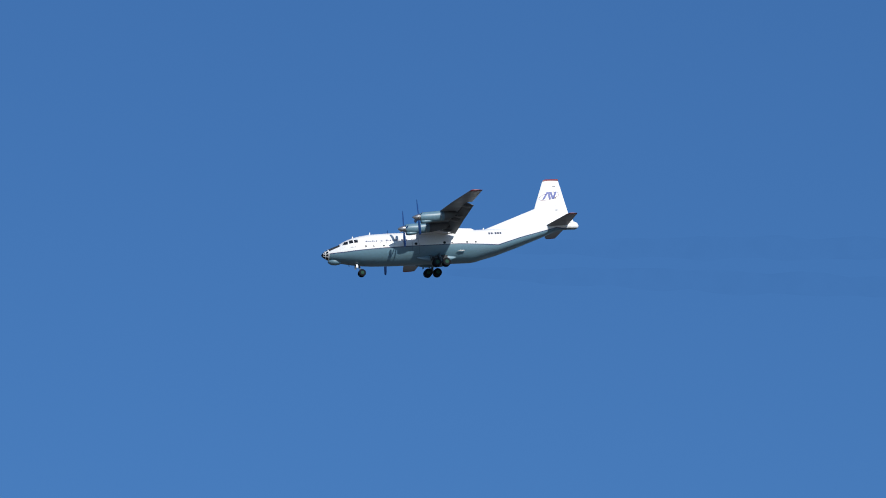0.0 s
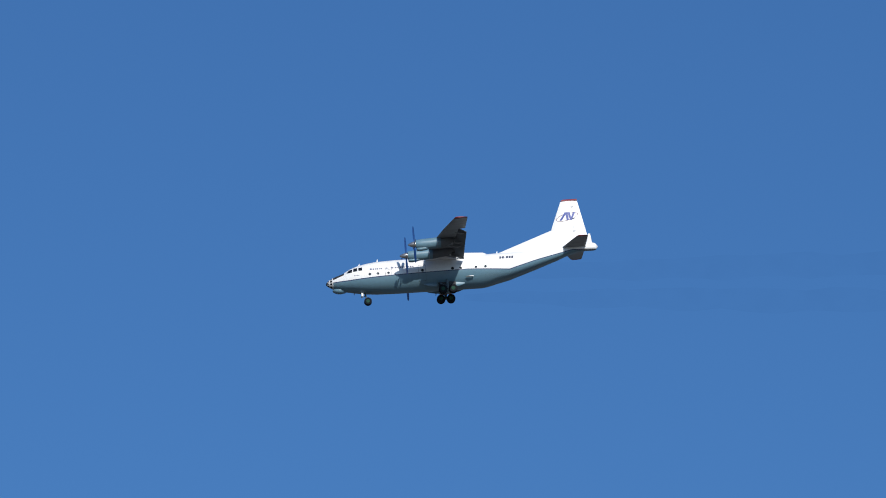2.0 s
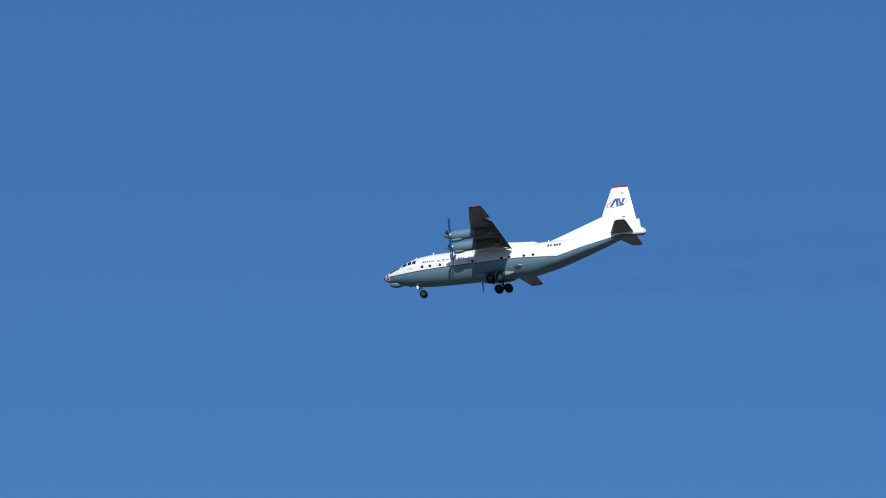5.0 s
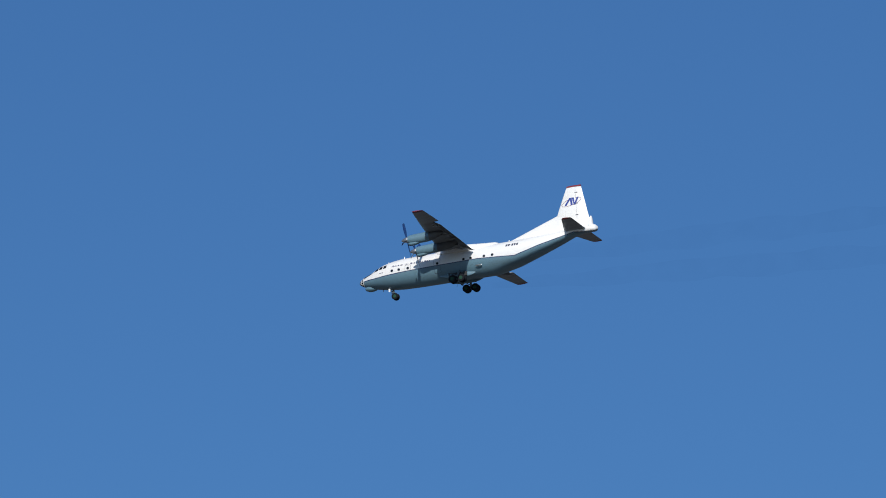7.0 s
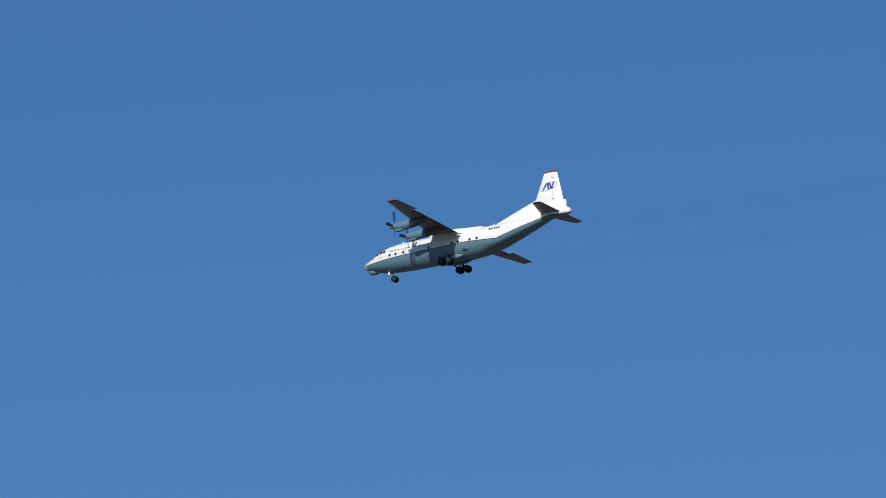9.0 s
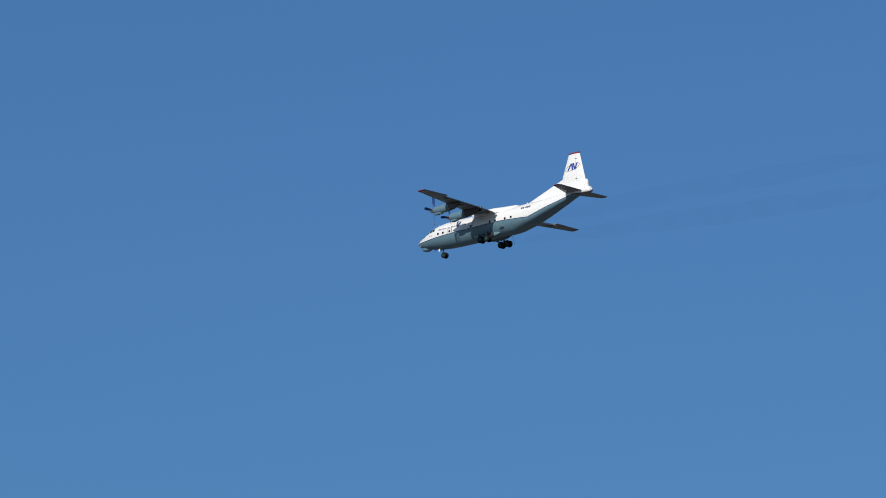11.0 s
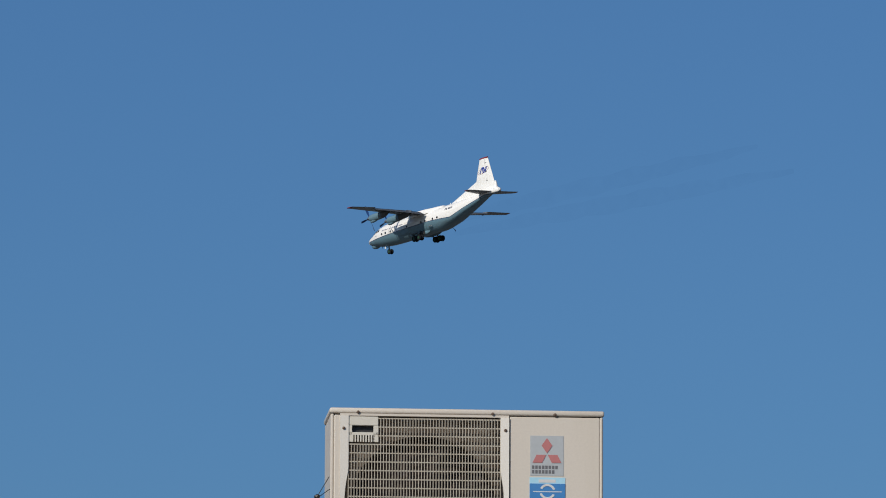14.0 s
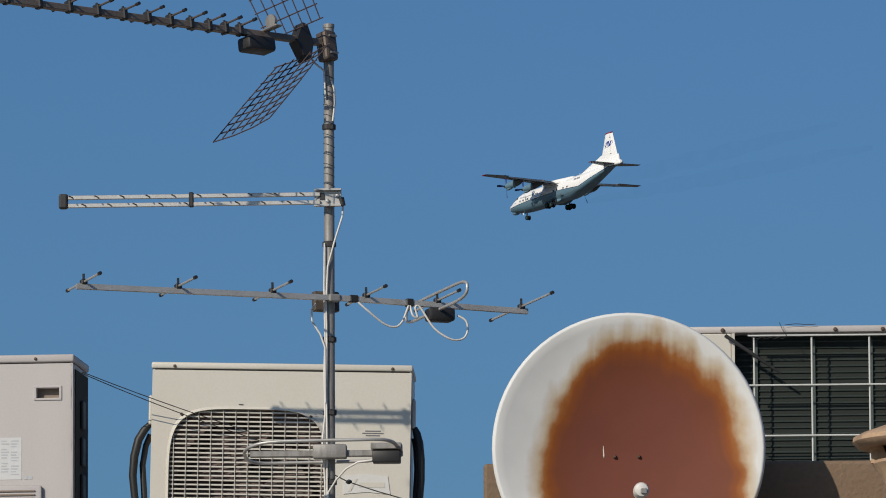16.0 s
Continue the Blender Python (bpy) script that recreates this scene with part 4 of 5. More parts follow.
def build_single_fan_unit():
    W, D, H = 0.917, 0.33, 0.914
    unit = new("air_conditioner")
    tagged(unit, "ivory single-fan outdoor unit with rounded square grille", "air conditioner", "rooftop units")
    casing(unit, W, D, H, IVORY, 0.026)
    cx, cz, h, p = -0.117, H - 0.165 - 0.277, 0.277, 4.2
    n = 64
    rim = [(cx + h * math.copysign(abs(math.cos(a)) ** (2 / p), math.cos(a)), cz + h * math.copysign(abs(math.sin(a)) ** (2 / p), math.sin(a))) for a in [2 * math.pi * (k + 0.5) / n for k in range(n)]]
    bm = bmesh.new()
    x0, x1, z0, z1 = -W / 2 + 0.001, W / 2 - 0.001, 0.07, H - 0.028
    front, lip, back = [], [], []
    outer = []
    for (x, z), k in zip(rim, range(n)):
        a = 2 * math.pi * (k + 0.5) / n
        dx, dz = x - cx, z - cz
        t = min((x1 - cx) / dx if dx > 0 else (x0 - cx) / dx, (z1 - cz) / dz if dz > 0 else (z0 - cz) / dz)
        outer.append(bm.verts.new((cx + dx * t, -0.002, cz + dz * t)))
        front.append(bm.verts.new((cx + dx * 1.035, -0.002, cz + dz * 1.035)))
        lip.append(bm.verts.new((x, -0.010, z)))
        back.append(bm.verts.new((x, 0.030, z)))
    for k in range(n):
        j = (k + 1) % n
        for q, r in ((outer, front), (front, lip), (lip, back)):
            bm.faces.new((q[k], q[j], r[j], r[k]))
    corners = [bm.verts.new((x, -0.002, z)) for x, z in ((x1, z1), (x0, z1), (x0, z0), (x1, z0))]
    for k in range(n):
        e0, e1 = outer[k], outer[(k + 1) % n]
        if min(abs(e0.co.x - e1.co.x), abs(e0.co.z - e1.co.z)) > 1e-5:
            near = min(corners, key=lambda v: (v.co - e0.co).length + (v.co - e1.co).length)
            bm.faces.new((e0, near, e1))
    bmesh.ops.delete(bm, geom=[v for v in bm.verts if not v.link_faces], context="VERTS")
    part("front_panel", bm, IVORY, unit, "ivory front panel with raised round-cornered rim")
    # Shroud, coil and fan share the lightened colour that stands for light inside.
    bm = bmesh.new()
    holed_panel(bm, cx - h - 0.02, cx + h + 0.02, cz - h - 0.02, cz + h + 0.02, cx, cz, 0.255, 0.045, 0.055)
    part("fan_shroud", bm, HOLLOW, unit, "brown fan shroud")
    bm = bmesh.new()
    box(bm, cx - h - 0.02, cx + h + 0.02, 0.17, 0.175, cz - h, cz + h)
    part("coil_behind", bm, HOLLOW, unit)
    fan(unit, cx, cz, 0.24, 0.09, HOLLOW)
    bm = bmesh.new()
    for i in range(36):
        z = cz - h + 0.012 + i * 0.0161
        k = abs(z - cz) / h
        if k < 0.99:
            w = h * (1 - k ** p) ** (1 / p)
            box(bm, cx - w, cx + w, 0.004, 0.012, z - 0.0027, z + 0.0027)
    for i in range(-6, 7):
        x = cx + i * 0.0436
        w = h * (1 - (abs(i * 0.0436) / h) ** p) ** (1 / p)
        box(bm, x - 0.0012, x + 0.0012, 0.0, 0.008, cz - w, cz + w)
    tagged(part("grille", bm, IVORY, unit, "cream grille of level slats"), kind="stuff")
    for x, z in ((-0.38, H - 0.014), (0.39, H - 0.014), (-0.352, H - 0.185), (0.105, H - 0.188)):
        screw(unit, x, z, -0.005)
    bm = bmesh.new()
    slab(bm, -0.15, -0.135, H - 0.150, H - 0.147, -0.002, 0.002)
    part("drain_notch", bm, BLACK, unit)
    bm = bmesh.new()
    for k, wd in ((0, 0.055), (1, 0.075), (2, 0.05)):
        slab(bm, 0.325 - wd / 2, 0.325 + wd / 2, H - 0.238 - k * 0.008, H - 0.234 - k * 0.008, -0.002, 0.001)
    part("print_bar", bm, PRINT, unit, "small dark print bar")
    bm = bmesh.new()
    flat_plate(bm, [(0.225, H - 0.395), (0.30, H - 0.388), (0.38, H - 0.395), (0.39, H - 0.46), (0.31, H - 0.452), (0.225, H - 0.46)], -0.005, -0.002)
    badge = part("badge", bm, BADGE, unit, "pale blank badge")
    bm = bmesh.new()
    flat_plate(bm, [(0.24, H - 0.45), (0.25, H - 0.45), (0.275, H - 0.405), (0.265, H - 0.405)], -0.0065, -0.005)
    slab(bm, 0.28, 0.37, H - 0.436, H - 0.418, -0.005, 0.0012)
    part("print_bar", bm, IVORY, badge)
    # black pipe grips on both flanks
    for s in (-1, 1):
        bm = bmesh.new()
        x = s * (W / 2 + 0.012)
        reach = 1.0 if s < 0 else 0.45
        path = [(-0.004, -0.215), (0.016, -0.236), (0.036, -0.27), (0.050, -0.33), (0.054, -0.40), (0.046, -0.47), (0.024, -0.56), (-0.004, -0.64)]
        tube(bm, [(x + s * reach * a, 0.06, H + b) for a, b in path], [0.010, 0.014, 0.015, 0.015, 0.014, 0.013, 0.013, 0.012], 10)
        tube(bm, [(x + s * reach * a, 0.085, H + b) for a, b in ((-0.004, -0.25), (0.012, -0.29), (0.022, -0.36), (0.014, -0.46), (0.006, -0.60))], 0.011, 8)
        part("pipe_loop", bm, BLACK, unit, "black insulated pipe loop", smooth=60)
        bm = bmesh.new()
        box(bm, min(s * W / 2, s * (W / 2 + 0.013)), max(s * W / 2, s * (W / 2 + 0.013)), 0.03, 0.12, H - 0.22, H - 0.115, 0.006, 2)
        part("flank_grip", bm, IVORY, unit)
    unit.matrix_basis = spot(-1.560, 25.15, DECK - 0.005, 0.6) @ pose(0, 0, 0, 0, 1.3, 0)
    return unit


build_single_fan_unit()


# ---- plain-backed unit with grip and vents ----
def build_plain_unit():
    W, D, H = 0.90, 0.33, 0.928
    unit = new("air_conditioner")
    tagged(unit, "weathered greyish outdoor unit with grip, label and louvres", "air conditioner", "rooftop units")
    casing(unit, W, D, H, GREYED, 0.030)
    bm = bmesh.new()
    hx0, hx1, hz0, hz1 = W / 2 - 0.135, W / 2 - 0.043, H - 0.160, H - 0.114
    y0, y1 = 0.0, 0.012
    outer = ((-W / 2 + 0.001, 0.07), (W / 2 - 0.001, 0.07), (W / 2 - 0.001, H - 0.032), (-W / 2 + 0.001, H - 0.032))
    inner = ((hx0, hz0), (hx1, hz0), (hx1, hz1), (hx0, hz1))
    rings = [[bm.verts.new((x, y, z)) for x, z in ring] for ring, y in ((outer, y0), (outer, y1), (inner, y1), (inner, y0))]
    for k in range(4):
        for a, b in zip(rings, rings[1:] + rings[:1]):
            bm.faces.new((a[k], a[(k + 1) % 4], b[(k + 1) % 4], b[k]))
    part("front_panel", bm, GREYED, unit, "plain greyish front panel")
    bm = bmesh.new()
    for x0, x1, z0, z1 in ((hx0 - 0.004, hx1 + 0.004, hz1 - 0.005, hz1 + 0.003), (hx0 - 0.004, hx1 + 0.004, hz0 - 0.003, hz0 + 0.006), (hx0 - 0.004, hx0 + 0.006, hz0, hz1), (hx1 - 0.006, hx1 + 0.004, hz0, hz1)):
        box(bm, x0, x1, -0.004, 0.03, z0, z1, 0.002, 1)
    grip = part("grip", bm, GREYED, unit, "recessed lifting grip")
    bm = bmesh.new()
    box(bm, hx0, hx1, 0.03, 0.034, hz0, hz1)
    part("grip_recess", bm, SHROUD, grip)
    bm = bmesh.new()
    slab(bm, W / 2 - 0.33, W / 2 - 0.182, H - 0.440, H - 0.292, 0.0, 0.0012)
    lab = part("rating_label", bm, PLATE, unit, "pale rating label with grey print")
    bm = bmesh.new()
    for i in range(13):
        for j in range(4):
            if (i * 7 + j * 3) % 5:
                slab(bm, W / 2 - 0.322 + j * 0.034, W / 2 - 0.295 + j * 0.034 - ((i + j) % 3) * 0.004, H - 0.306 - i * 0.0098, H - 0.302 - i * 0.0098, -0.0012, 0.0006)
    part("print_bar", bm, STICK_GREY, lab)
    bm = bmesh.new()
    for k in (0, 1):
        slab(bm, W / 2 - 0.172 + k * 0.016, W / 2 - 0.160 + k * 0.016, H - 0.44, H - 0.428, 0.0, 0.001)
    part("print_bar", bm, STICK_GREY, unit)
    bm = bmesh.new()
    vx0, vx1, vz0, vz1 = -W / 2 + 0.30, W / 2 - 0.108, 0.12, H - 0.462
    box(bm, vx0, vx1, -0.022, -0.001, vz0, vz1, 0.008, 2)
    cov = part("valve_cover", bm, GREYED, unit, "raised louvred cover", smooth=40)
    for i in range(12):
        bm = bmesh.new()
        box(bm, vx0 + 0.03, vx1 - 0.022, -0.027, -0.021, vz1 - 0.024 - i * 0.0135, vz1 - 0.018 - i * 0.0135, 0.001, 1)
        part("louvre", bm, SHROUD, cov)
    screw(unit, W / 2 - 0.133, H - 0.015, -0.005)
    # darker flank with pipe valves
    for z in (H - 0.20, H - 0.33, H - 0.46):
        bm = bmesh.new()
        box(bm, W / 2 + 0.004, W / 2 + 0.016, 0.13, 0.19, z - 0.05, z + 0.05, 0.004, 1)
        part("flank_clip", bm, BLACK, unit)
    bm = bmesh.new()
    box(bm, W / 2, W / 2 + 0.004, 0.035, D - 0.02, 0.08, H - 0.05)
    part("flank_coil", bm, COIL, unit, "dark condenser coil on the flank")
    unit.matrix_basis = spot(-2.264 - 0.449, 25.0, DECK, -4.0)
    return unit


build_plain_unit()


# ---- unit seen from its coil side, behind a wire guard ----
def build_caged_unit():
    W, D, H = 1.014, 0.33, 0.92
    base = 3.186 - H
    unit = new("air_conditioner")
    tagged(unit, "outdoor unit showing its dark condenser coil behind a white wire guard", "air conditioner", "rooftop units")
    bm = bmesh.new()
    box(bm, -W / 2, W / 2, 0.0, D, H - 0.024, H, 0.006, 2)
    part("lid", bm, GREYED, unit, smooth=40)
    bm = bmesh.new()
    box(bm, W / 2 - 0.048, W / 2, 0.0, 0.10, 0.02, H - 0.026, 0.006, 2)
    part("corner_post", bm, IVORY, unit, smooth=40)
    bm = bmesh.new()
    box(bm, -W / 2, W / 2 - 0.802, 0.0, D, 0.02, H - 0.026, 0.004, 1)
    part("side_panel", bm, IVORY, unit)
    bm = bmesh.new()
    box(bm, W / 2 - 0.802, W / 2 - 0.791, -0.006, 0.06, 0.02, H - 0.026)
    part("coil_post", bm, IVORY, unit)
    bm = bmesh.new()
    box(bm, W / 2 - 0.791, W / 2 - 0.046, 0.075, D, 0.02, H - 0.026)
    coil = part("condenser_coil", bm, COIL, unit, "dark green-black condenser coil")
    bm = bmesh.new()
    for i in range(38):
        z = 0.05 + i * 0.0222
        tube(bm, [(W / 2 - 0.786, 0.072, z), (W / 2 - 0.09, 0.072, z), (W / 2 - 0.065, 0.080, z)], 0.0032, 6)
    tagged(part("tubing", bm, FINROW, coil), kind="stuff")
    for i in range(4):
        x = W / 2 - 0.722 + i * 0.2065
        bm = bmesh.new()
        tube(bm, [(x, -0.010, 0.03), (x, -0.010, H - 0.042)], 0.0035, 8)
        part("guard_upright", bm, WIRE, unit)
        # Narrow dull green band just right of each guard upright.
        bm = bmesh.new()
        box(bm, x + 0.003, x + 0.013, 0.064, 0.067, 0.03, H - 0.042)
        part("upright_band", bm, BAND, unit, "dull green upright band before the coil")
    for z in (H - 0.037, H - 0.216, H - 0.398, H - 0.58):
        bm = bmesh.new()
        tube(bm, [(W / 2 - 0.744, -0.018, z), (W / 2 - (0.015 if z < H - 0.1 else 0.11), -0.018, z)], 0.0034, 8)
        part("guard_rung", bm, WIRE, unit)
    for x in (W / 2 - 0.43, W / 2 - 0.26, -W / 2 + 0.18):
        bm = bmesh.new()
        turned(bm, [(-0.008, 0.004), (-0.006, 0.007), (0.002, 0.008)], "y", 10, Matrix.Translation((x, 0.0, H - 0.014)))
        part("screw", bm, SCREW, unit)
    bm = bmesh.new()
    tube(bm, [(W / 2 - 0.050, -0.022, H - 0.218), (W / 2 - 0.030, -0.03, H - 0.211), (W / 2 - 0.015, -0.028, H - 0.222)], 0.008, 6)
    part("clamp", bm, STEEL, unit)
    # loose wire tied to the guard
    bm = bmesh.new()
    pts = [(W / 2 - 0.73 + 0.008 * i, -0.02 - 0.006 * math.sin(i * 2.3), H - 0.046 + 0.004 * math.sin(i * 1.7)) for i in range(16)]
    tube(bm, pts, 0.0016, 5)
    tube(bm, [(W / 2 - 0.60, -0.02, H - 0.045), (W / 2 - 0.62, -0.025, H - 0.015), (W / 2 - 0.63, -0.015, H + 0.010)], 0.0013, 5)
    tube(bm, [(W / 2 - 0.61, -0.01, H + 0.002), (W / 2 - 0.57, -0.01, H + 0.006), (W / 2 - 0.53, -0.01, H + 0.002), (W / 2 - 0.50, -0.01, H + 0.004)], 0.0012, 5)
    part("tie_wire", bm, BLACK, unit)
    unit.matrix_basis = spot(0.850 - W / 2, 25.6, base, 0.0)
    bm = bmesh.new()
    for x in (-0.35, 0.35):
        box(bm, x - 0.1, x + 0.1, 0.02, D - 0.02, DECK - base, 0.0)
    part("plinth", bm, PLASTER, unit, "low plastered plinth")
    return unit


build_caged_unit()

# short dark rod hooked on the guard of the caged unit; the thin tail models its shadow
bm = bmesh.new()
tube(bm, [(0.025, 25.575, 3.150), (0.123, 25.575, 3.082), (0.222, 25.585, 3.013)], [0.007, 0.0065, 0.004], 8)
tagged(part("rod", bm, TAPE, m=ROOF), "short dark rod hooked onto the wire guard, thin tail modelled for its shadow", "rod")


# ---- satellite dish ----
def build_dish():
    dish = new("satellite_dish")
    tagged(dish, "white satellite dish with a large brown rust stain", "satellite dish")
    R, depth, n, m = 0.4395, 0.085, 72, 16
    bm = bmesh.new()
    front = []
    for i in range(m + 1):
        r = R * i / m
        y = -depth * (r / R) ** 2 + depth
        front.append([(r * math.cos(2 * math.pi * k / n), y - depth, r * math.sin(2 * math.pi * k / n)) for k in range(n)])
    back = [[(p[0] * 0.992, p[1] + 0.006, p[2] * 0.992) for p in ring] for ring in front]
    lip = [[(p[0] * q, p[1] + e, p[2] * q) for p in front[-1]] for q, e in ((1.006, 0.000), (1.014, 0.002), (1.022, 0.006), (1.027, 0.014))]
    rows = front[1:] + lip + back[:0:-1]
    vs = bridge(bm, rows, caps=False)
    for ring, y in ((vs[0], front[0][0][1]), (vs[-1], back[0][0][1])):
        c = bm.verts.new((0, y, 0))
        for k in range(n):
            bm.faces.new((c, ring[k], ring[(k + 1) % n]))
    part("reflector", bm, DISH_PAINT, dish, "white reflector with brown rust bloom", smooth=50)
    for x, z in ((-0.043, -0.020), (0.037, -0.020)):
        bm = bmesh.new()
        turned(bm, [(-0.008, 0.003), (-0.004, 0.006), (0.004, 0.007)], "y", 8, Matrix.Translation((x, -0.002 - 0.08 * (x * x + z * z) / R ** 2, z)))
        part("bolt", bm, SCREW, dish)
    bm = bmesh.new()
    tube(bm, [(-0.084, -0.002, 0.055), (-0.081, -0.002, 0.02), (-0.079, -0.002, -0.018), (-0.079, -0.002, -0.024)], [0.0007, 0.001, 0.0032, 0.001], 8)
    part("paint_run", bm, IVORY, dish, "pale run of paint")
    # feed arm and head
    bm = bmesh.new()
    tube(bm, [(0.03, 0.03, -0.46), (0.035, -0.18, -0.40), (0.018, -0.40, -0.212)], 0.013, 10)
    tube(bm, [(0.018, -0.40, -0.23), (0.018, -0.40, -0.19)], 0.018, 10)
    arm = part("feed_arm", bm, GALV, dish)
    bm = bmesh.new()
    turned(bm, [(0.07, 0.010), (0.062, 0.020), (0.0, 0.025), (-0.05, 0.026), (-0.065, 0.021), (-0.07, 0.008)], "y", 20, Matrix.Translation((0.018, -0.40, -0.176)))
    head = part("feed_head", bm, COAX, arm, "pale feed head", smooth=40)
    bm = bmesh.new()
    box(bm, 0.014, 0.036, -0.474, -0.466, -0.190, -0.172, 0.003, 1)
    part("feed_notch", bm, GALV, head)
    bm = bmesh.new()
    tube(bm, [(0, 0.0, -0.05), (0, 0.16, -0.05)], 0.05, 12)
    part("bracket", bm, GALV, dish)
    bm = bmesh.new()
    tube(bm, [(0, 0.15, 0.05), (0, 0.15, DECK - 2.526)], 0.03, 12)
    part("pole", bm, GALV, dish)
    dish.matrix_basis = spot(-0.3025, 23.60, 2.526, 4.0, 0.0)
    return dish


build_dish()


# ---- terracotta chimney cowl ----
def build_cowl():
    cowl = new("chimney")
    tagged(cowl, "weathered terracotta chimney with a domed cap over dark slots", "chimney")
    bm = bmesh.new()
    turned(bm, [(DECK - 2.624, 0.175), (-0.34, 0.170), (-0.26, 0.178), (-0.20, 0.210), (-0.165, 0.236), (-0.155, 0.234), (-0.156, 0.19)], "z", 48)
    part("flue", bm, TERRA, cowl, "pinkish terracotta flue", smooth=35)
    bm = bmesh.new()
    turned(bm, [(-0.158, 0.185), (-0.108, 0.185)], "z", 24)
    part("flue_mouth", bm, BLACK, cowl)
    for k in range(4):
        a = math.pi / 4 + k * math.pi / 2 + 0.645
        bm = bmesh.new()
        rings = []
        for z, r, w in ((-0.162, 0.234, 0.070), (-0.146, 0.234, 0.050), (-0.122, 0.238, 0.050), (-0.104, 0.245, 0.080)):
            c, s = math.cos(a), math.sin(a)
            q = []
            for dr, dw in ((-0.05, -w), (0.0, -w), (0.0, w), (-0.05, w)):
                q.append(Vector(((r + dr) * c - dw * s, (r + dr) * s + dw * c, z)))
            rings.append(q)
        bridge(bm, rings)
        part("cap_support", bm, TERRA, cowl)
    bm = bmesh.new()
    turned(bm, [(-0.104, 0.20), (-0.114, 0.262), (-0.109, 0.284), (-0.092, 0.300), (-0.077, 0.298), (-0.062, 0.268), (-0.032, 0.18), (-0.010, 0.08), (-0.002, 0.05), (0.0, 0.015)], "z", 56)
    part("cap", bm, TERRA, cowl, "domed terracotta cap", smooth=35)
    cowl.matrix_basis = spot(0.737, 23.48, 2.624)
    return cowl


build_cowl()


# ---- aerial mast ----
MU, MV = -1.3237, 24.27


def mast_thing(name, label, cat, w, yaw=0.0, group=""):
    ob = new(name)
    tagged(ob, label, cat, group)
    ob.matrix_basis = spot(MU, MV, w * 1.002, yaw)
    return ob


def build_mast():
    mast = mast_thing("aerial_mast", "galvanised steel aerial mast with taped white cables", "mast", DECK)
    top = 4.073 - DECK
    bm = bmesh.new()
    tube(bm, [(0, 0, 0), (0, 0, top)], 0.0178, 16)
    part("tube", bm, GALV, mast, "stained galvanised tube", smooth=50)
    bm = bmesh.new()
    turned(bm, [(top - 0.012, 0.0195), (top + 0.001, 0.0195), (top + 0.003, 0.010)], "z", 16)
    part("cap", bm, GALV, mast)
    bm = bmesh.new()
    turned(bm, [(0, 0.09), (0.008, 0.09), (0.009, 0.03), (0.10, 0.028)], "z", 20)
    part("foot", bm, GALV, mast)
    for w in (3.717, 3.312, 2.984, 2.734, 2.496):
        bm = bmesh.new()
        z = w - DECK
        turned(bm, [(z - 0.010, 0.020), (z - 0.008, 0.0235), (z + 0.008, 0.0235), (z + 0.010, 0.020)], "z", 14)
        box(bm, 0.004, 0.018, -0.028, -0.016, z - 0.012, z + 0.006, 0.003, 1)
        part("tape_band", bm, TAPE, mast)
    # white cables down the near side
    z = lambda w: w - 0.086 - DECK
    for pts in ([(0.048, -0.02, z(3.525)), (0.046, -0.03, z(3.49)), (0.018, -0.03, z(3.40)), (-0.004, -0.026, z(3.32)), (-0.010, -0.026, z(3.20)), (-0.008, -0.026, z(3.07)), (-0.010, -0.026, z(2.90)), (-0.008, -0.026, z(2.7)), (-0.010, -0.026, z(2.3))],
                [(-0.015, -0.024, z(3.40)), (-0.017, -0.024, z(3.25)), (-0.014, -0.024, z(3.07)), (-0.018, -0.024, z(2.95)), (-0.015, -0.024, z(2.81)), (-0.024, -0.03, z(2.72)), (-0.016, -0.026, z(2.58)), (-0.016, -0.026, z(2.3))],
                [(-0.045, -0.03, z(3.19)), (-0.060, -0.03, z(3.17)), (-0.058, -0.03, z(3.13)), (-0.030, -0.03, z(3.085)), (-0.014, -0.03, z(3.04)), (-0.013, -0.03, z(2.85))],
                [(0.010, -0.02, z(3.96)), (0.020, -0.02, z(3.93)), (0.021, -0.02, z(3.88)), (0.014, -0.022, z(3.82))],
                [(-0.065, -0.03, z(4.045)), (-0.045, -0.03, z(4.02)), (-0.015, -0.025, z(3.995)), (-0.010, -0.022, z(3.90))]):
        bm = bmesh.new()
        sm = []
        for a, b in zip(pts, pts[1:]):
            for i in range(4):
                sm.append([p + (q - p) * i / 4 for p, q in zip(a, b)])
        sm.append(pts[-1])
        tube(bm, sm, 0.0034, 7)
        part("cable", bm, COAX, mast, "white coaxial cable", smooth=60)
    bm = bmesh.new()
    for i in range(15):
        zz = z(3.98) - i * 0.034
        tube(bm, [(-0.019, -0.004, zz + 0.004), (-0.006, -0.0185, zz), (0.010, -0.016, zz - 0.006), (0.019, 0, zz - 0.010)], 0.0011, 5)
    tagged(part("cable_tie_mark", bm, TAPE, mast), kind="stuff")


build_mast()


def rod_element(parent, name, x, z, half, mat, holder=True, r=0.004, cut=0.0):
    """A director across the boom with its black holder and end caps."""
    bm = bmesh.new()
    tube(bm, [(x, -half, z), (x, half, z)], r, 8)
    el = part(name, bm, mat, parent)
    for e in (-half, half):
        bm = bmesh.new()
        tube(bm, [(x, e - 0.008, z), (x, e + 0.008, z)], r * 1.6, 8)
        part("end_cap", bm, BLACK, el)
    if holder:
        bm = bmesh.new()
        box(bm, x - 0.010, x + 0.010, -0.015, 0.015, z - 0.034, z + 0.008, 0.004, 1)
        tube(bm, [(x, 0, z + 0.006), (x, 0, z + 0.014)], 0.005, 6)
        part("holder", bm, BLACK, el)


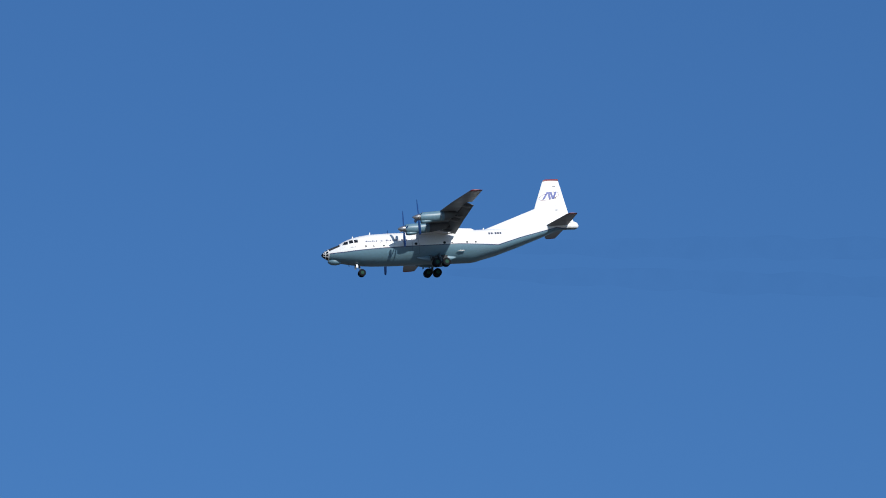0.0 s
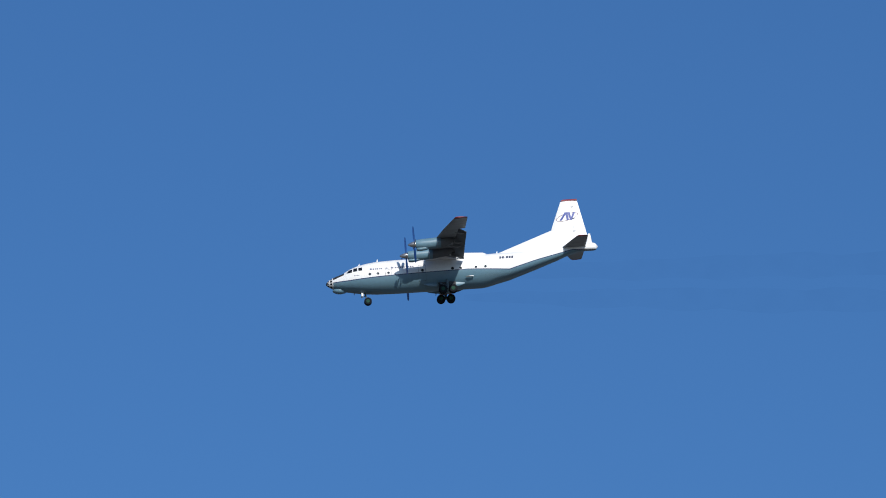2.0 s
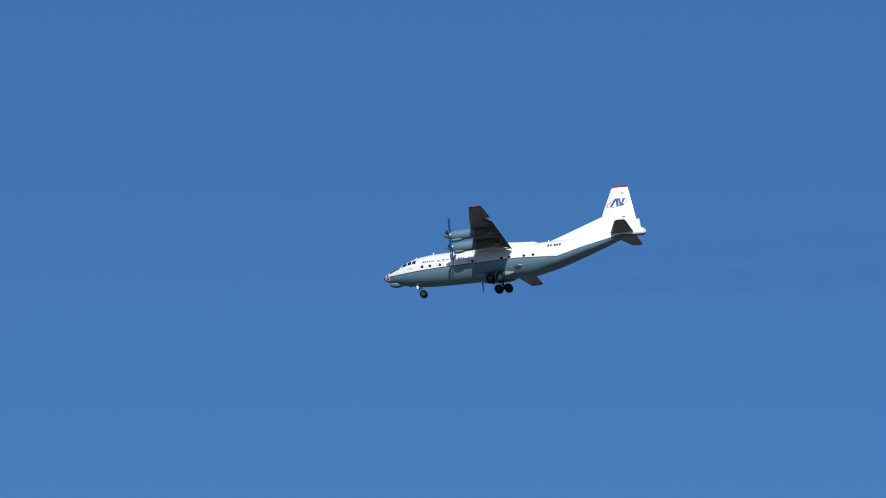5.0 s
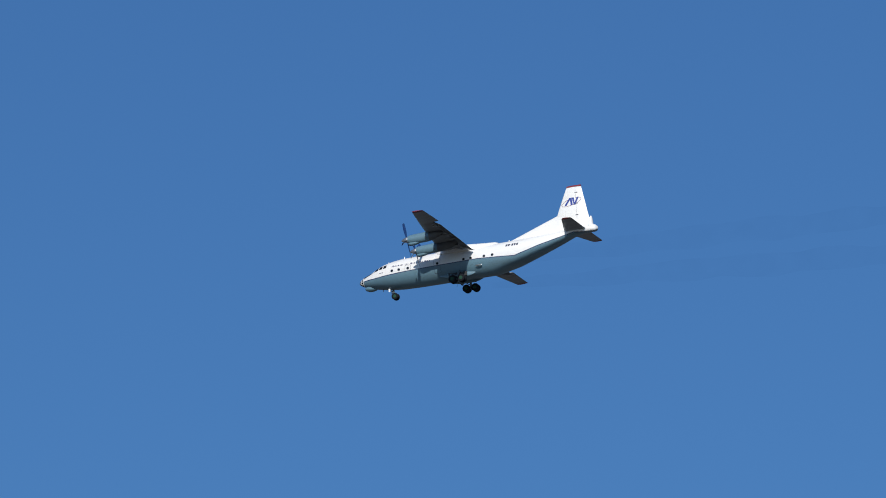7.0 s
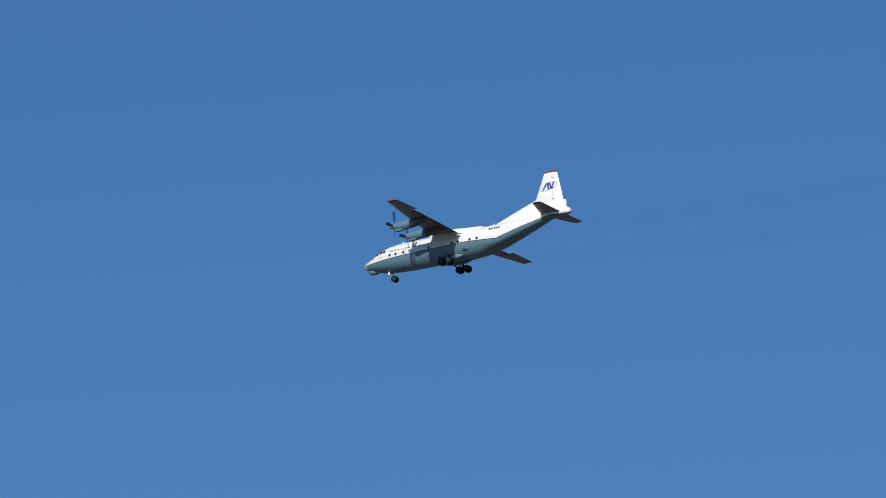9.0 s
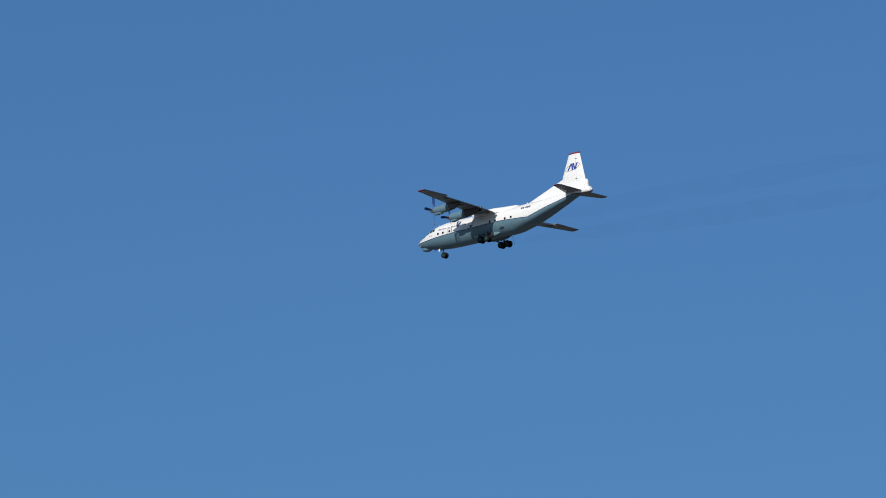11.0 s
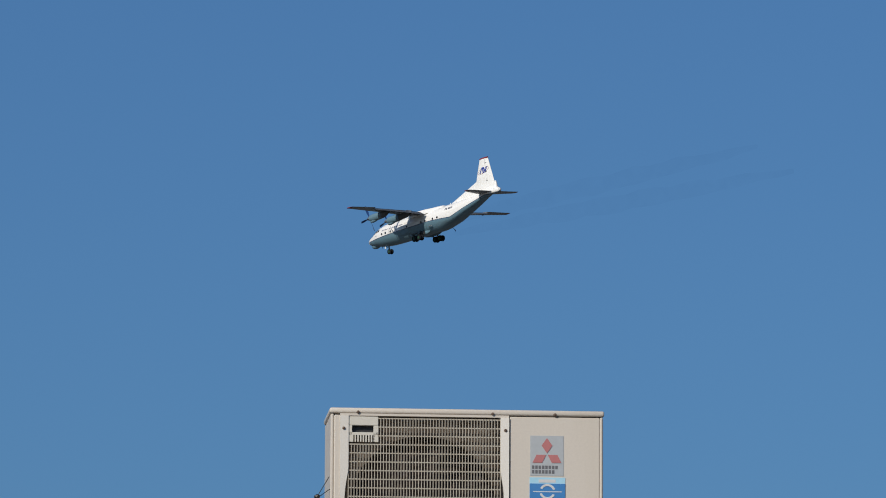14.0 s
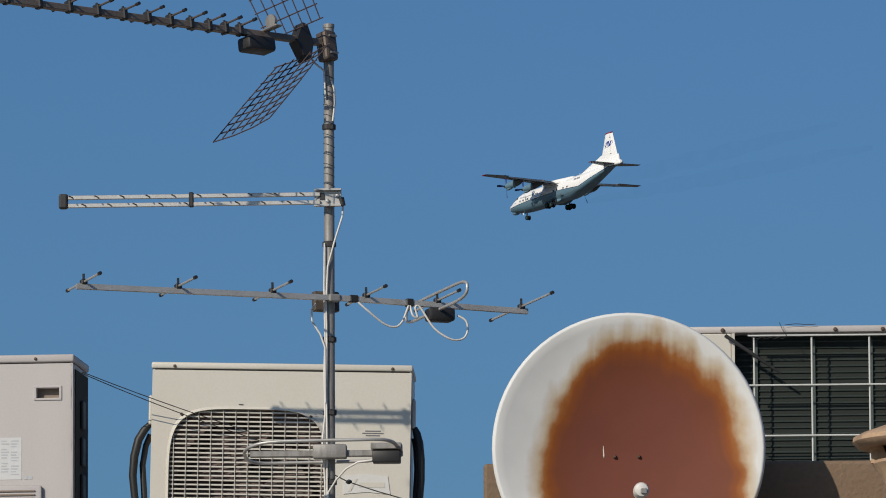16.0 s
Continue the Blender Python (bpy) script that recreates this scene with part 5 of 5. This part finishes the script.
def build_top_yagi():
    a = mast_thing("tv_aerial", "long brown multi-element aerial with wire mesh reflectors", "aerial", 3.992, 43.5, "aerials on the mast")
    a.matrix_basis = a.matrix_basis @ pose(0, 0, 0, -9.0, 0, 0)
    bm = bmesh.new()
    box(bm, -1.95, -0.03, -0.011, 0.011, 0.0, 0.022, 0.002, 1)
    part("boom", bm, TAN_BOOM, a, "brown square boom")
    for i in range(18):
        x = -0.395 - 0.060 * i - 0.0040 * i * i
        if x > -1.93:
            rod_element(a, "director", x, 0.030, 0.084 - 0.0006 * i, BOOM, True, 0.0038)
    bm = bmesh.new()
    box(bm, -0.385, -0.265, -0.035, 0.035, -0.055, -0.004, 0.012, 2)
    part("balun_box", bm, BLACK, a, "black connector box", smooth=40)
    bm = bmesh.new()
    box(bm, -0.300, -0.270, -0.08, 0.08, 0.02, 0.028, 0.003, 1)
    turned(bm, [(-0.006, 0.005), (-0.005, 0.026), (0.005, 0.026), (0.006, 0.005)], "x", 20, pose(-0.275, -0.03, 0.050))
    part("driven_element", bm, GALV, a, "grey disc dipole")
    bm = bmesh.new()
    for s in (-1, 1):
        flat_plate(bm, [(-0.160, 0.0), (-0.085, 0.0), (-0.105, s * 0.062), (-0.125, s * 0.068)], -0.022, 0.022)
    part("reflector_bracket", bm, BLACK, a, "black reflector bracket")
    bm = bmesh.new()
    box(bm, -0.038, 0.016, -0.030, 0.024, -0.055, 0.050, 0.010, 2)
    part("mast_clamp", bm, BOOM, a, "brown mast clamp")
    for z in (-0.03, 0.03):
        bm = bmesh.new()
        tube(bm, [(-0.022, -0.033, z), (0.010, -0.033, z)], 0.004, 8)
        part("clamp_bolt", bm, STEEL, a)
    # two mesh wings, opening forward
    for s in (-1, 1):
        d = Vector((-0.40, 0, 0.92)) if s > 0 else Vector((-0.72, 0, -0.69))
        base = Vector((-0.146, 0, 0.045)) if s > 0 else Vector((-0.125, 0, -0.045))
        bm = bmesh.new()
        half = 0.15
        L = 0.46 if s > 0 else 0.43
        for j in range(7):
            y = -half + 2 * half * j / 6
            tube(bm, [base + Vector((0, y * 0.9, 0)), base + d * L * 0.5 + Vector((0, y, 0)), base + d * L + Vector((0, y, 0))], 0.0022, 5)
        for i in range(10):
            p = base + d * (L * i / 9)
            tube(bm, [p + Vector((0, -half, 0)), p + Vector((0.008, -half * 0.35, 0.004 * s)), p + Vector((0.008, half * 0.35, 0.004 * s)), p + Vector((0, half, 0))], 0.0025, 5)
        tagged(part("mesh_reflector", bm, RUSTY, a, "rusty wire mesh reflector"), kind="stuff")


build_top_yagi()


def build_log_aerial():
    a = mast_thing("tv_aerial", "slim aluminium twin-boom log-periodic aerial", "aerial", 3.466, -1.5, "aerials on the mast")
    for z in (-0.023, 0.005):
        bm = bmesh.new()
        box(bm, -0.894, -0.028, -0.040, -0.026, z, z + 0.014, 0.0015, 1)
        part("boom", bm, ALU, a, "pale aluminium boom")
    for i in range(10):
        for z, s, off in ((0.012, 1, 0.0), (-0.016, -1, 0.044)):
            x = -0.085 - off - 0.088 * i
            if x < -0.88:
                continue
            bm = bmesh.new()
            tube(bm, [(x - 0.010, -0.033 - 0.045, z), (x + 0.010, -0.033 + 0.045, z)], 0.0024, 6)
            part("dipole", bm, BOOM, a)
    bm = bmesh.new()
    box(bm, -0.925, -0.894, -0.046, -0.020, -0.027, 0.025, 0.007, 2)
    part("end_cap", bm, BLACK, a, "black plastic end cap")
    bm = bmesh.new()
    box(bm, -0.478, -0.462, -0.044, -0.022, -0.026, 0.025, 0.003, 1)
    part("spacer", bm, BLACK, a)
    bm = bmesh.new()
    box(bm, -0.048, 0.044, -0.030, -0.022, -0.028, 0.028, 0.002, 1)
    box(bm, -0.048, 0.044, -0.048, -0.022, 0.024, 0.030)
    box(bm, -0.048, 0.044, -0.048, -0.022, -0.030, -0.024)
    cl = part("mast_clamp", bm, ALU, a, "pressed metal mast clamp")
    for x, z in ((-0.038, 0.006), (0.032, 0.006), (-0.002, -0.012)):
        bm = bmesh.new()
        turned(bm, [(-0.006, 0.003), (-0.004, 0.007), (0.003, 0.008)], "y", 10, Matrix.Translation((x, -0.031, z)))
        part("bolt", bm, STEEL, cl)
    bm = bmesh.new()
    box(bm, -0.030, -0.014, -0.034, -0.029, -0.006, 0.016)
    part("clamp_slot", bm, BLACK, cl)
    bm = bmesh.new()
    tube(bm, [(0.044, -0.03, 0.0), (0.050, -0.03, -0.028)], 0.009, 8)
    part("plug", bm, BLACK, a)


build_log_aerial()


def build_wide_yagi():
    a = mast_thing("tv_aerial", "weathered aluminium six-element aerial with folded dipole", "aerial", 3.118, 24.0, "aerials on the mast")
    a.matrix_basis = a.matrix_basis @ pose(0, 0, 0, -3.0, 0, 0)
    drop = lambda x: -0.025 * max(0.0, x - 0.05)
    bm = bmesh.new()
    bridge(bm, [[(x, y, drop(x) + z) for y, z in ((-0.052, -0.009), (-0.034, -0.009), (-0.034, 0.009), (-0.052, 0.009))] for x in (-0.926, 0.05, 0.712)])
    part("boom", bm, ALU, a, "weathered square boom, bent down past the mast")
    for x, half in ((-0.900, 0.165), (-0.563, 0.172), (-0.223, 0.176), (0.118, 0.18), (0.379, 0.20), (0.690, 0.275)):
        z = drop(x)
        bm = bmesh.new()
        tube(bm, [(x, -0.043 - half, z + 0.016), (x, -0.043 + half, z + 0.016)], 0.0042, 8)
        el = part("director", bm, ALU, a)
        for e in (-half, half):
            bm = bmesh.new()
            tube(bm, [(x, -0.043 + e - 0.008, z + 0.016), (x, -0.043 + e + 0.008, z + 0.016)], 0.0064, 8)
            part("end_cap", bm, BLACK, el)
        bm = bmesh.new()
        box(bm, x - 0.011, x + 0.011, -0.055, -0.031, z + 0.006, z + 0.024, 0.003, 1)
        tube(bm, [(x, -0.043, z + 0.022), (x, -0.043, z + 0.044)], 0.0042, 6)
        part("holder", bm, BLACK, el)
    bm = bmesh.new()
    box(bm, 0.262, 0.288, -0.056, -0.030, drop(0.275) - 0.012, drop(0.275) + 0.014, 0.003, 1)
    part("boom_sleeve", bm, BLACK, a)
    # folded dipole loop standing on the boom
    bm = bmesh.new()
    pts = []
    for i in range(41):
        t = 2 * math.pi * i / 40
        c, s = math.cos(t), math.sin(t)
        pts.append((0.375 + 0.004 * s, -0.043 - 0.285 * math.copysign(abs(c) ** 0.3, c), 0.002 + 0.032 * math.copysign(abs(s) ** 0.7, s)))
    tube(bm, pts[:-1] + [pts[0]], 0.0055, 8)
    part("folded_dipole", bm, ALU, a, "bright folded dipole loop", smooth=60)
    bm = bmesh.new()
    box(bm, 0.335, 0.430, -0.085, -0.025, -0.068, -0.022, 0.010, 2)
    part("balun_box", bm, BLACK, a, "black connector box", smooth=40)
    bm = bmesh.new()
    box(bm, -0.050, 0.044, 0.016, 0.044, -0.036, 0.034, 0.006, 2)
    part("mast_clamp", bm, BOOM, a, "dark mast clamp")
    bm = bmesh.new()
    box(bm, -0.022, 0.020, -0.058, -0.034, -0.014, 0.012, 0.005, 2)
    part("clamp_plate", bm, GALV, a)
    bm = bmesh.new()
    box(bm, 0.055, 0.085, -0.056, -0.030, -0.012, 0.012, 0.003, 1)
    part("boom_sleeve", bm, BLACK, a)
    for pts in ([(0.085, -0.05, -0.012), (0.12, -0.06, -0.045), (0.175, -0.06, -0.085), (0.215, -0.06, -0.094), (0.240, -0.06, -0.076), (0.257, -0.06, -0.040), (0.272, -0.05, -0.010)],
                [(0.275, -0.05, -0.010), (0.280, -0.06, -0.050), (0.298, -0.06, -0.057), (0.290, -0.06, -0.025), (0.308, -0.06, -0.022), (0.355, -0.07, -0.095), (0.412, -0.08, -0.132), (0.455, -0.08, -0.128), (0.473, -0.08, -0.10), (0.468, -0.08, -0.066), (0.44, -0.07, -0.046)]):
        bm = bmesh.new()
        sm = []
        for i in range(len(pts) - 1):
            p0, p1, p2, p3 = (Vector(pts[max(i - 1, 0)]), Vector(pts[i]), Vector(pts[i + 1]), Vector(pts[min(i + 2, len(pts) - 1)]))
            for k in range(5):
                t = k / 5
                sm.append(0.5 * (2 * p1 + (p2 - p0) * t + (2 * p0 - 5 * p1 + 4 * p2 - p3) * t * t + (3 * p1 - p0 - 3 * p2 + p3) * t ** 3))
        sm.append(Vector(pts[-1]))
        tube(bm, sm, 0.0036, 7)
        part("cable", bm, COAX, a, "white coaxial loop", smooth=60)


build_wide_yagi()


def build_low_dipole():
    a = mast_thing("radio_aerial", "folded aluminium loop aerial clamped low on the mast", "aerial", 2.588, 0.0, "aerials on the mast")
    bm = bmesh.new()
    pts = []
    for i in range(49):
        t = 2 * math.pi * i / 48
        c, s = math.cos(t), math.sin(t)
        pts.append((-0.025 + 0.258 * math.copysign(abs(c) ** 0.35, c), -0.10 + 0.16 * math.copysign(abs(s) ** 0.6, s), 0.012 * c + (0.022 if s < 0 else -0.018) * abs(s) + 0.0))
    tube(bm, pts[:-1] + [pts[0]], 0.0062, 8)
    part("loop", bm, ALU, a, "bright bent tube loop", smooth=60)
    bm = bmesh.new()
    box(bm, -0.27, 0.25, -0.06, -0.035, -0.012, 0.010, 0.003, 1)
    part("crossbar", bm, GALV, a)
    bm = bmesh.new()
    box(bm, -0.055, 0.060, -0.075, -0.020, -0.018, 0.030, 0.006, 2)
    part("mast_clamp", bm, GALV, a, "grey cast mast clamp", smooth=40)
    bm = bmesh.new()
    box(bm, 0.145, 0.250, -0.14, -0.06, 0.004, 0.026, 0.003, 1)
    part("dipole_cover", bm, GALV, a, "grey plastic dipole cover", smooth=40)
    bm = bmesh.new()
    box(bm, 0.150, 0.245, -0.135, -0.065, -0.040, 0.000, 0.005, 2)
    part("balun_box", bm, BLACK, a, "black connector box", smooth=40)
    bm = bmesh.new()
    tube(bm, [(0.16, -0.12, -0.03), (0.10, -0.12, -0.038), (0.06, -0.10, -0.058), (0.025, -0.06, -0.09), (-0.004, -0.03, -0.13), (-0.008, -0.03, -0.2)], 0.0036, 7)
    part("cable", bm, COAX, a, "white coaxial cable", smooth=60)


build_low_dipole()


# ---- slack wires between the units ----
def wire(label, points, r=0.0016, knot=None):
    bm = bmesh.new()
    tube(bm, points, r, 6)
    ob = part("wire", bm, TAPE, m=ROOF)
    tagged(ob, label, "wire")
    if knot:
        bm = bmesh.new()
        bmesh.ops.create_icosphere(bm, subdivisions=1, radius=0.010, matrix=Matrix.Translation(knot) @ Matrix.Diagonal((1.3, 1, 0.9, 1)))
        part("knot", bm, BLACK, ob)
    return ob


def sag(a, b, drop, n=10):
    a, b = Vector(a), Vector(b)
    return [a.lerp(b, i / n) - Vector((0, 0, drop * 4 * (i / n) * (1 - i / n))) for i in range(n + 1)]


wire("thin wire with two small strain insulators", [(-1.36, 24.9, 2.600), (-1.30, 24.95, 2.572), (-1.20, 24.95, 2.538), (-1.06, 24.95, 2.496), (-0.8, 24.95, 2.42)], 0.0020, (-1.295, 24.95, 2.571))
wire("thin dark wire slung between two outdoor units", sag((-2.235, 24.99, 2.972), (-1.66, 25.15, 2.775), 0.006))
wire("thin dark wire slung between two outdoor units", sag((-2.235, 24.98, 2.966), (-1.60, 25.16, 2.735), 0.010))
wire("thin knotted wire tied to the tall unit", sag((1.092, 25.0, 3.166), (0.79, 25.5, 3.005), 0.004), 0.0015, (1.049, 25.02, 3.142))
wire("thin wire hanging beside the tall unit", [(1.090, 25.0, 3.21), (1.049, 25.02, 3.142), (1.015, 25.05, 3.02), (1.005, 25.05, 2.87), (1.0, 25.05, DECK)], 0.0014)


# ---- what moves ----
FLIGHT = [
    (0, 0.110, -1.930, 0.980), (0.5, 0.220, -1.260, 1.400), (1, 0.280, -0.840, 1.850), (1.5, 0.350, -0.500, 2.080),
    (2, 0.300, -0.590, 2.420), (2.5, 0.290, -0.650, 2.880), (3, 0.490, -0.140, 2.260), (3.2, 0.580, 0.090, 2.020),
    (5.3, 1.270, 1.310, 0.060), (5.5, 1.360, 1.450, -0.150), (6, 1.360, 1.200, -0.550), (6.5, 1.340, 0.910, -0.920),
    (7, 1.220, 0.630, -1.180), (7.5, 1.110, 0.560, -1.470), (8, 1.060, 0.640, -2.000), (8.5, 1.050, 0.520, -2.580),
    (8.7, 0.990, 0.570, -2.440), (10.8, 0.200, 0.600, -0.620), (11, 0.100, 0.580, -0.370),
    (11.5, 0.300, 0.580, 0.870), (12, 0.370, 0.380, 2.130), (12.5, 0.340, 0.240, 3.620),
    (13, 0.008, -0.154, 4.032, -0.774, -0.550, -0.886), (13.5, 0.280, -0.713, 5.134, 0.332, 0.352, -0.035),
    (14, 0.222, -1.203, 5.036, 0.124, 0.155, -0.088), (14.5, 0.738, -1.250, 3.830, 0.462, 0.519, -0.000),
    (14.7, 0.750, -1.201, 3.418, 0.616, 0.644, 0.260), (14.9, 0.766, -1.073, 3.066, 0.521, 0.559, 0.202),
    (15, 0.742, -1.040, 3.030, 0.117, 0.137, 0.000), (15.2, 0.838, -1.018, 2.931, 0.400, 0.450, 0.120),
    (15.4, 1.082, -1.039, 2.590, 0.540, 0.610, 0.240), (15.5, 1.280, -1.062, 2.267, 0.467, 0.513, 0.240),
    (16, 0.970, -0.880, 1.780)]


def flight(t, yaw, pitch, bank, dx=0.0, dy=0.0, dz=0.0):
    """Straight approach at about 77 m/s, sinking gently; small swings of heading, pitch, bank and track."""
    return pose(-441.765 - 77.423 * (t - 8) + dx, 839.243 + dy, 8 + 225.133 - 4.269 * (t - 8) + dz, bank, pitch, yaw) @ pose(0, 0, 0, 0, -4.1, 0)


# how far the blades stand from upright, every half second
BLADES = (0, 0, 0, 0, 0, 0, 0, 0, 0, 0, 0, 25, 0, 25, 30, 0, 10, -10, 0, 0, 0, 0, 0, 45, 10, 45, 45, 45, 20, 35, 0, 0, 0)


def spin(start):
    """Blade angle every tenth of a second: nearly a full turn back each half second, meeting BLADES there."""
    angles = [start + BLADES[0]]
    for a, b in zip(BLADES, BLADES[1:]):
        turn = -350 + (b - a - 10 + 45) % 90 - 45
        last = angles[-1]
        angles += [last + turn * (i + 1) / 5 for i in range(5)]
    return angles


def motions():
    walk(aircraft, [(row[0], flight(*row)) for row in FLIGHT])
    hubs = [p.matrix_basis.copy() for p in propellers]
    for k, p in enumerate(propellers):
        walk(p, [(i / 10, hubs[k] @ pose(0, 0, 0, a)) for i, a in enumerate(spin(8 * k))])


motions()
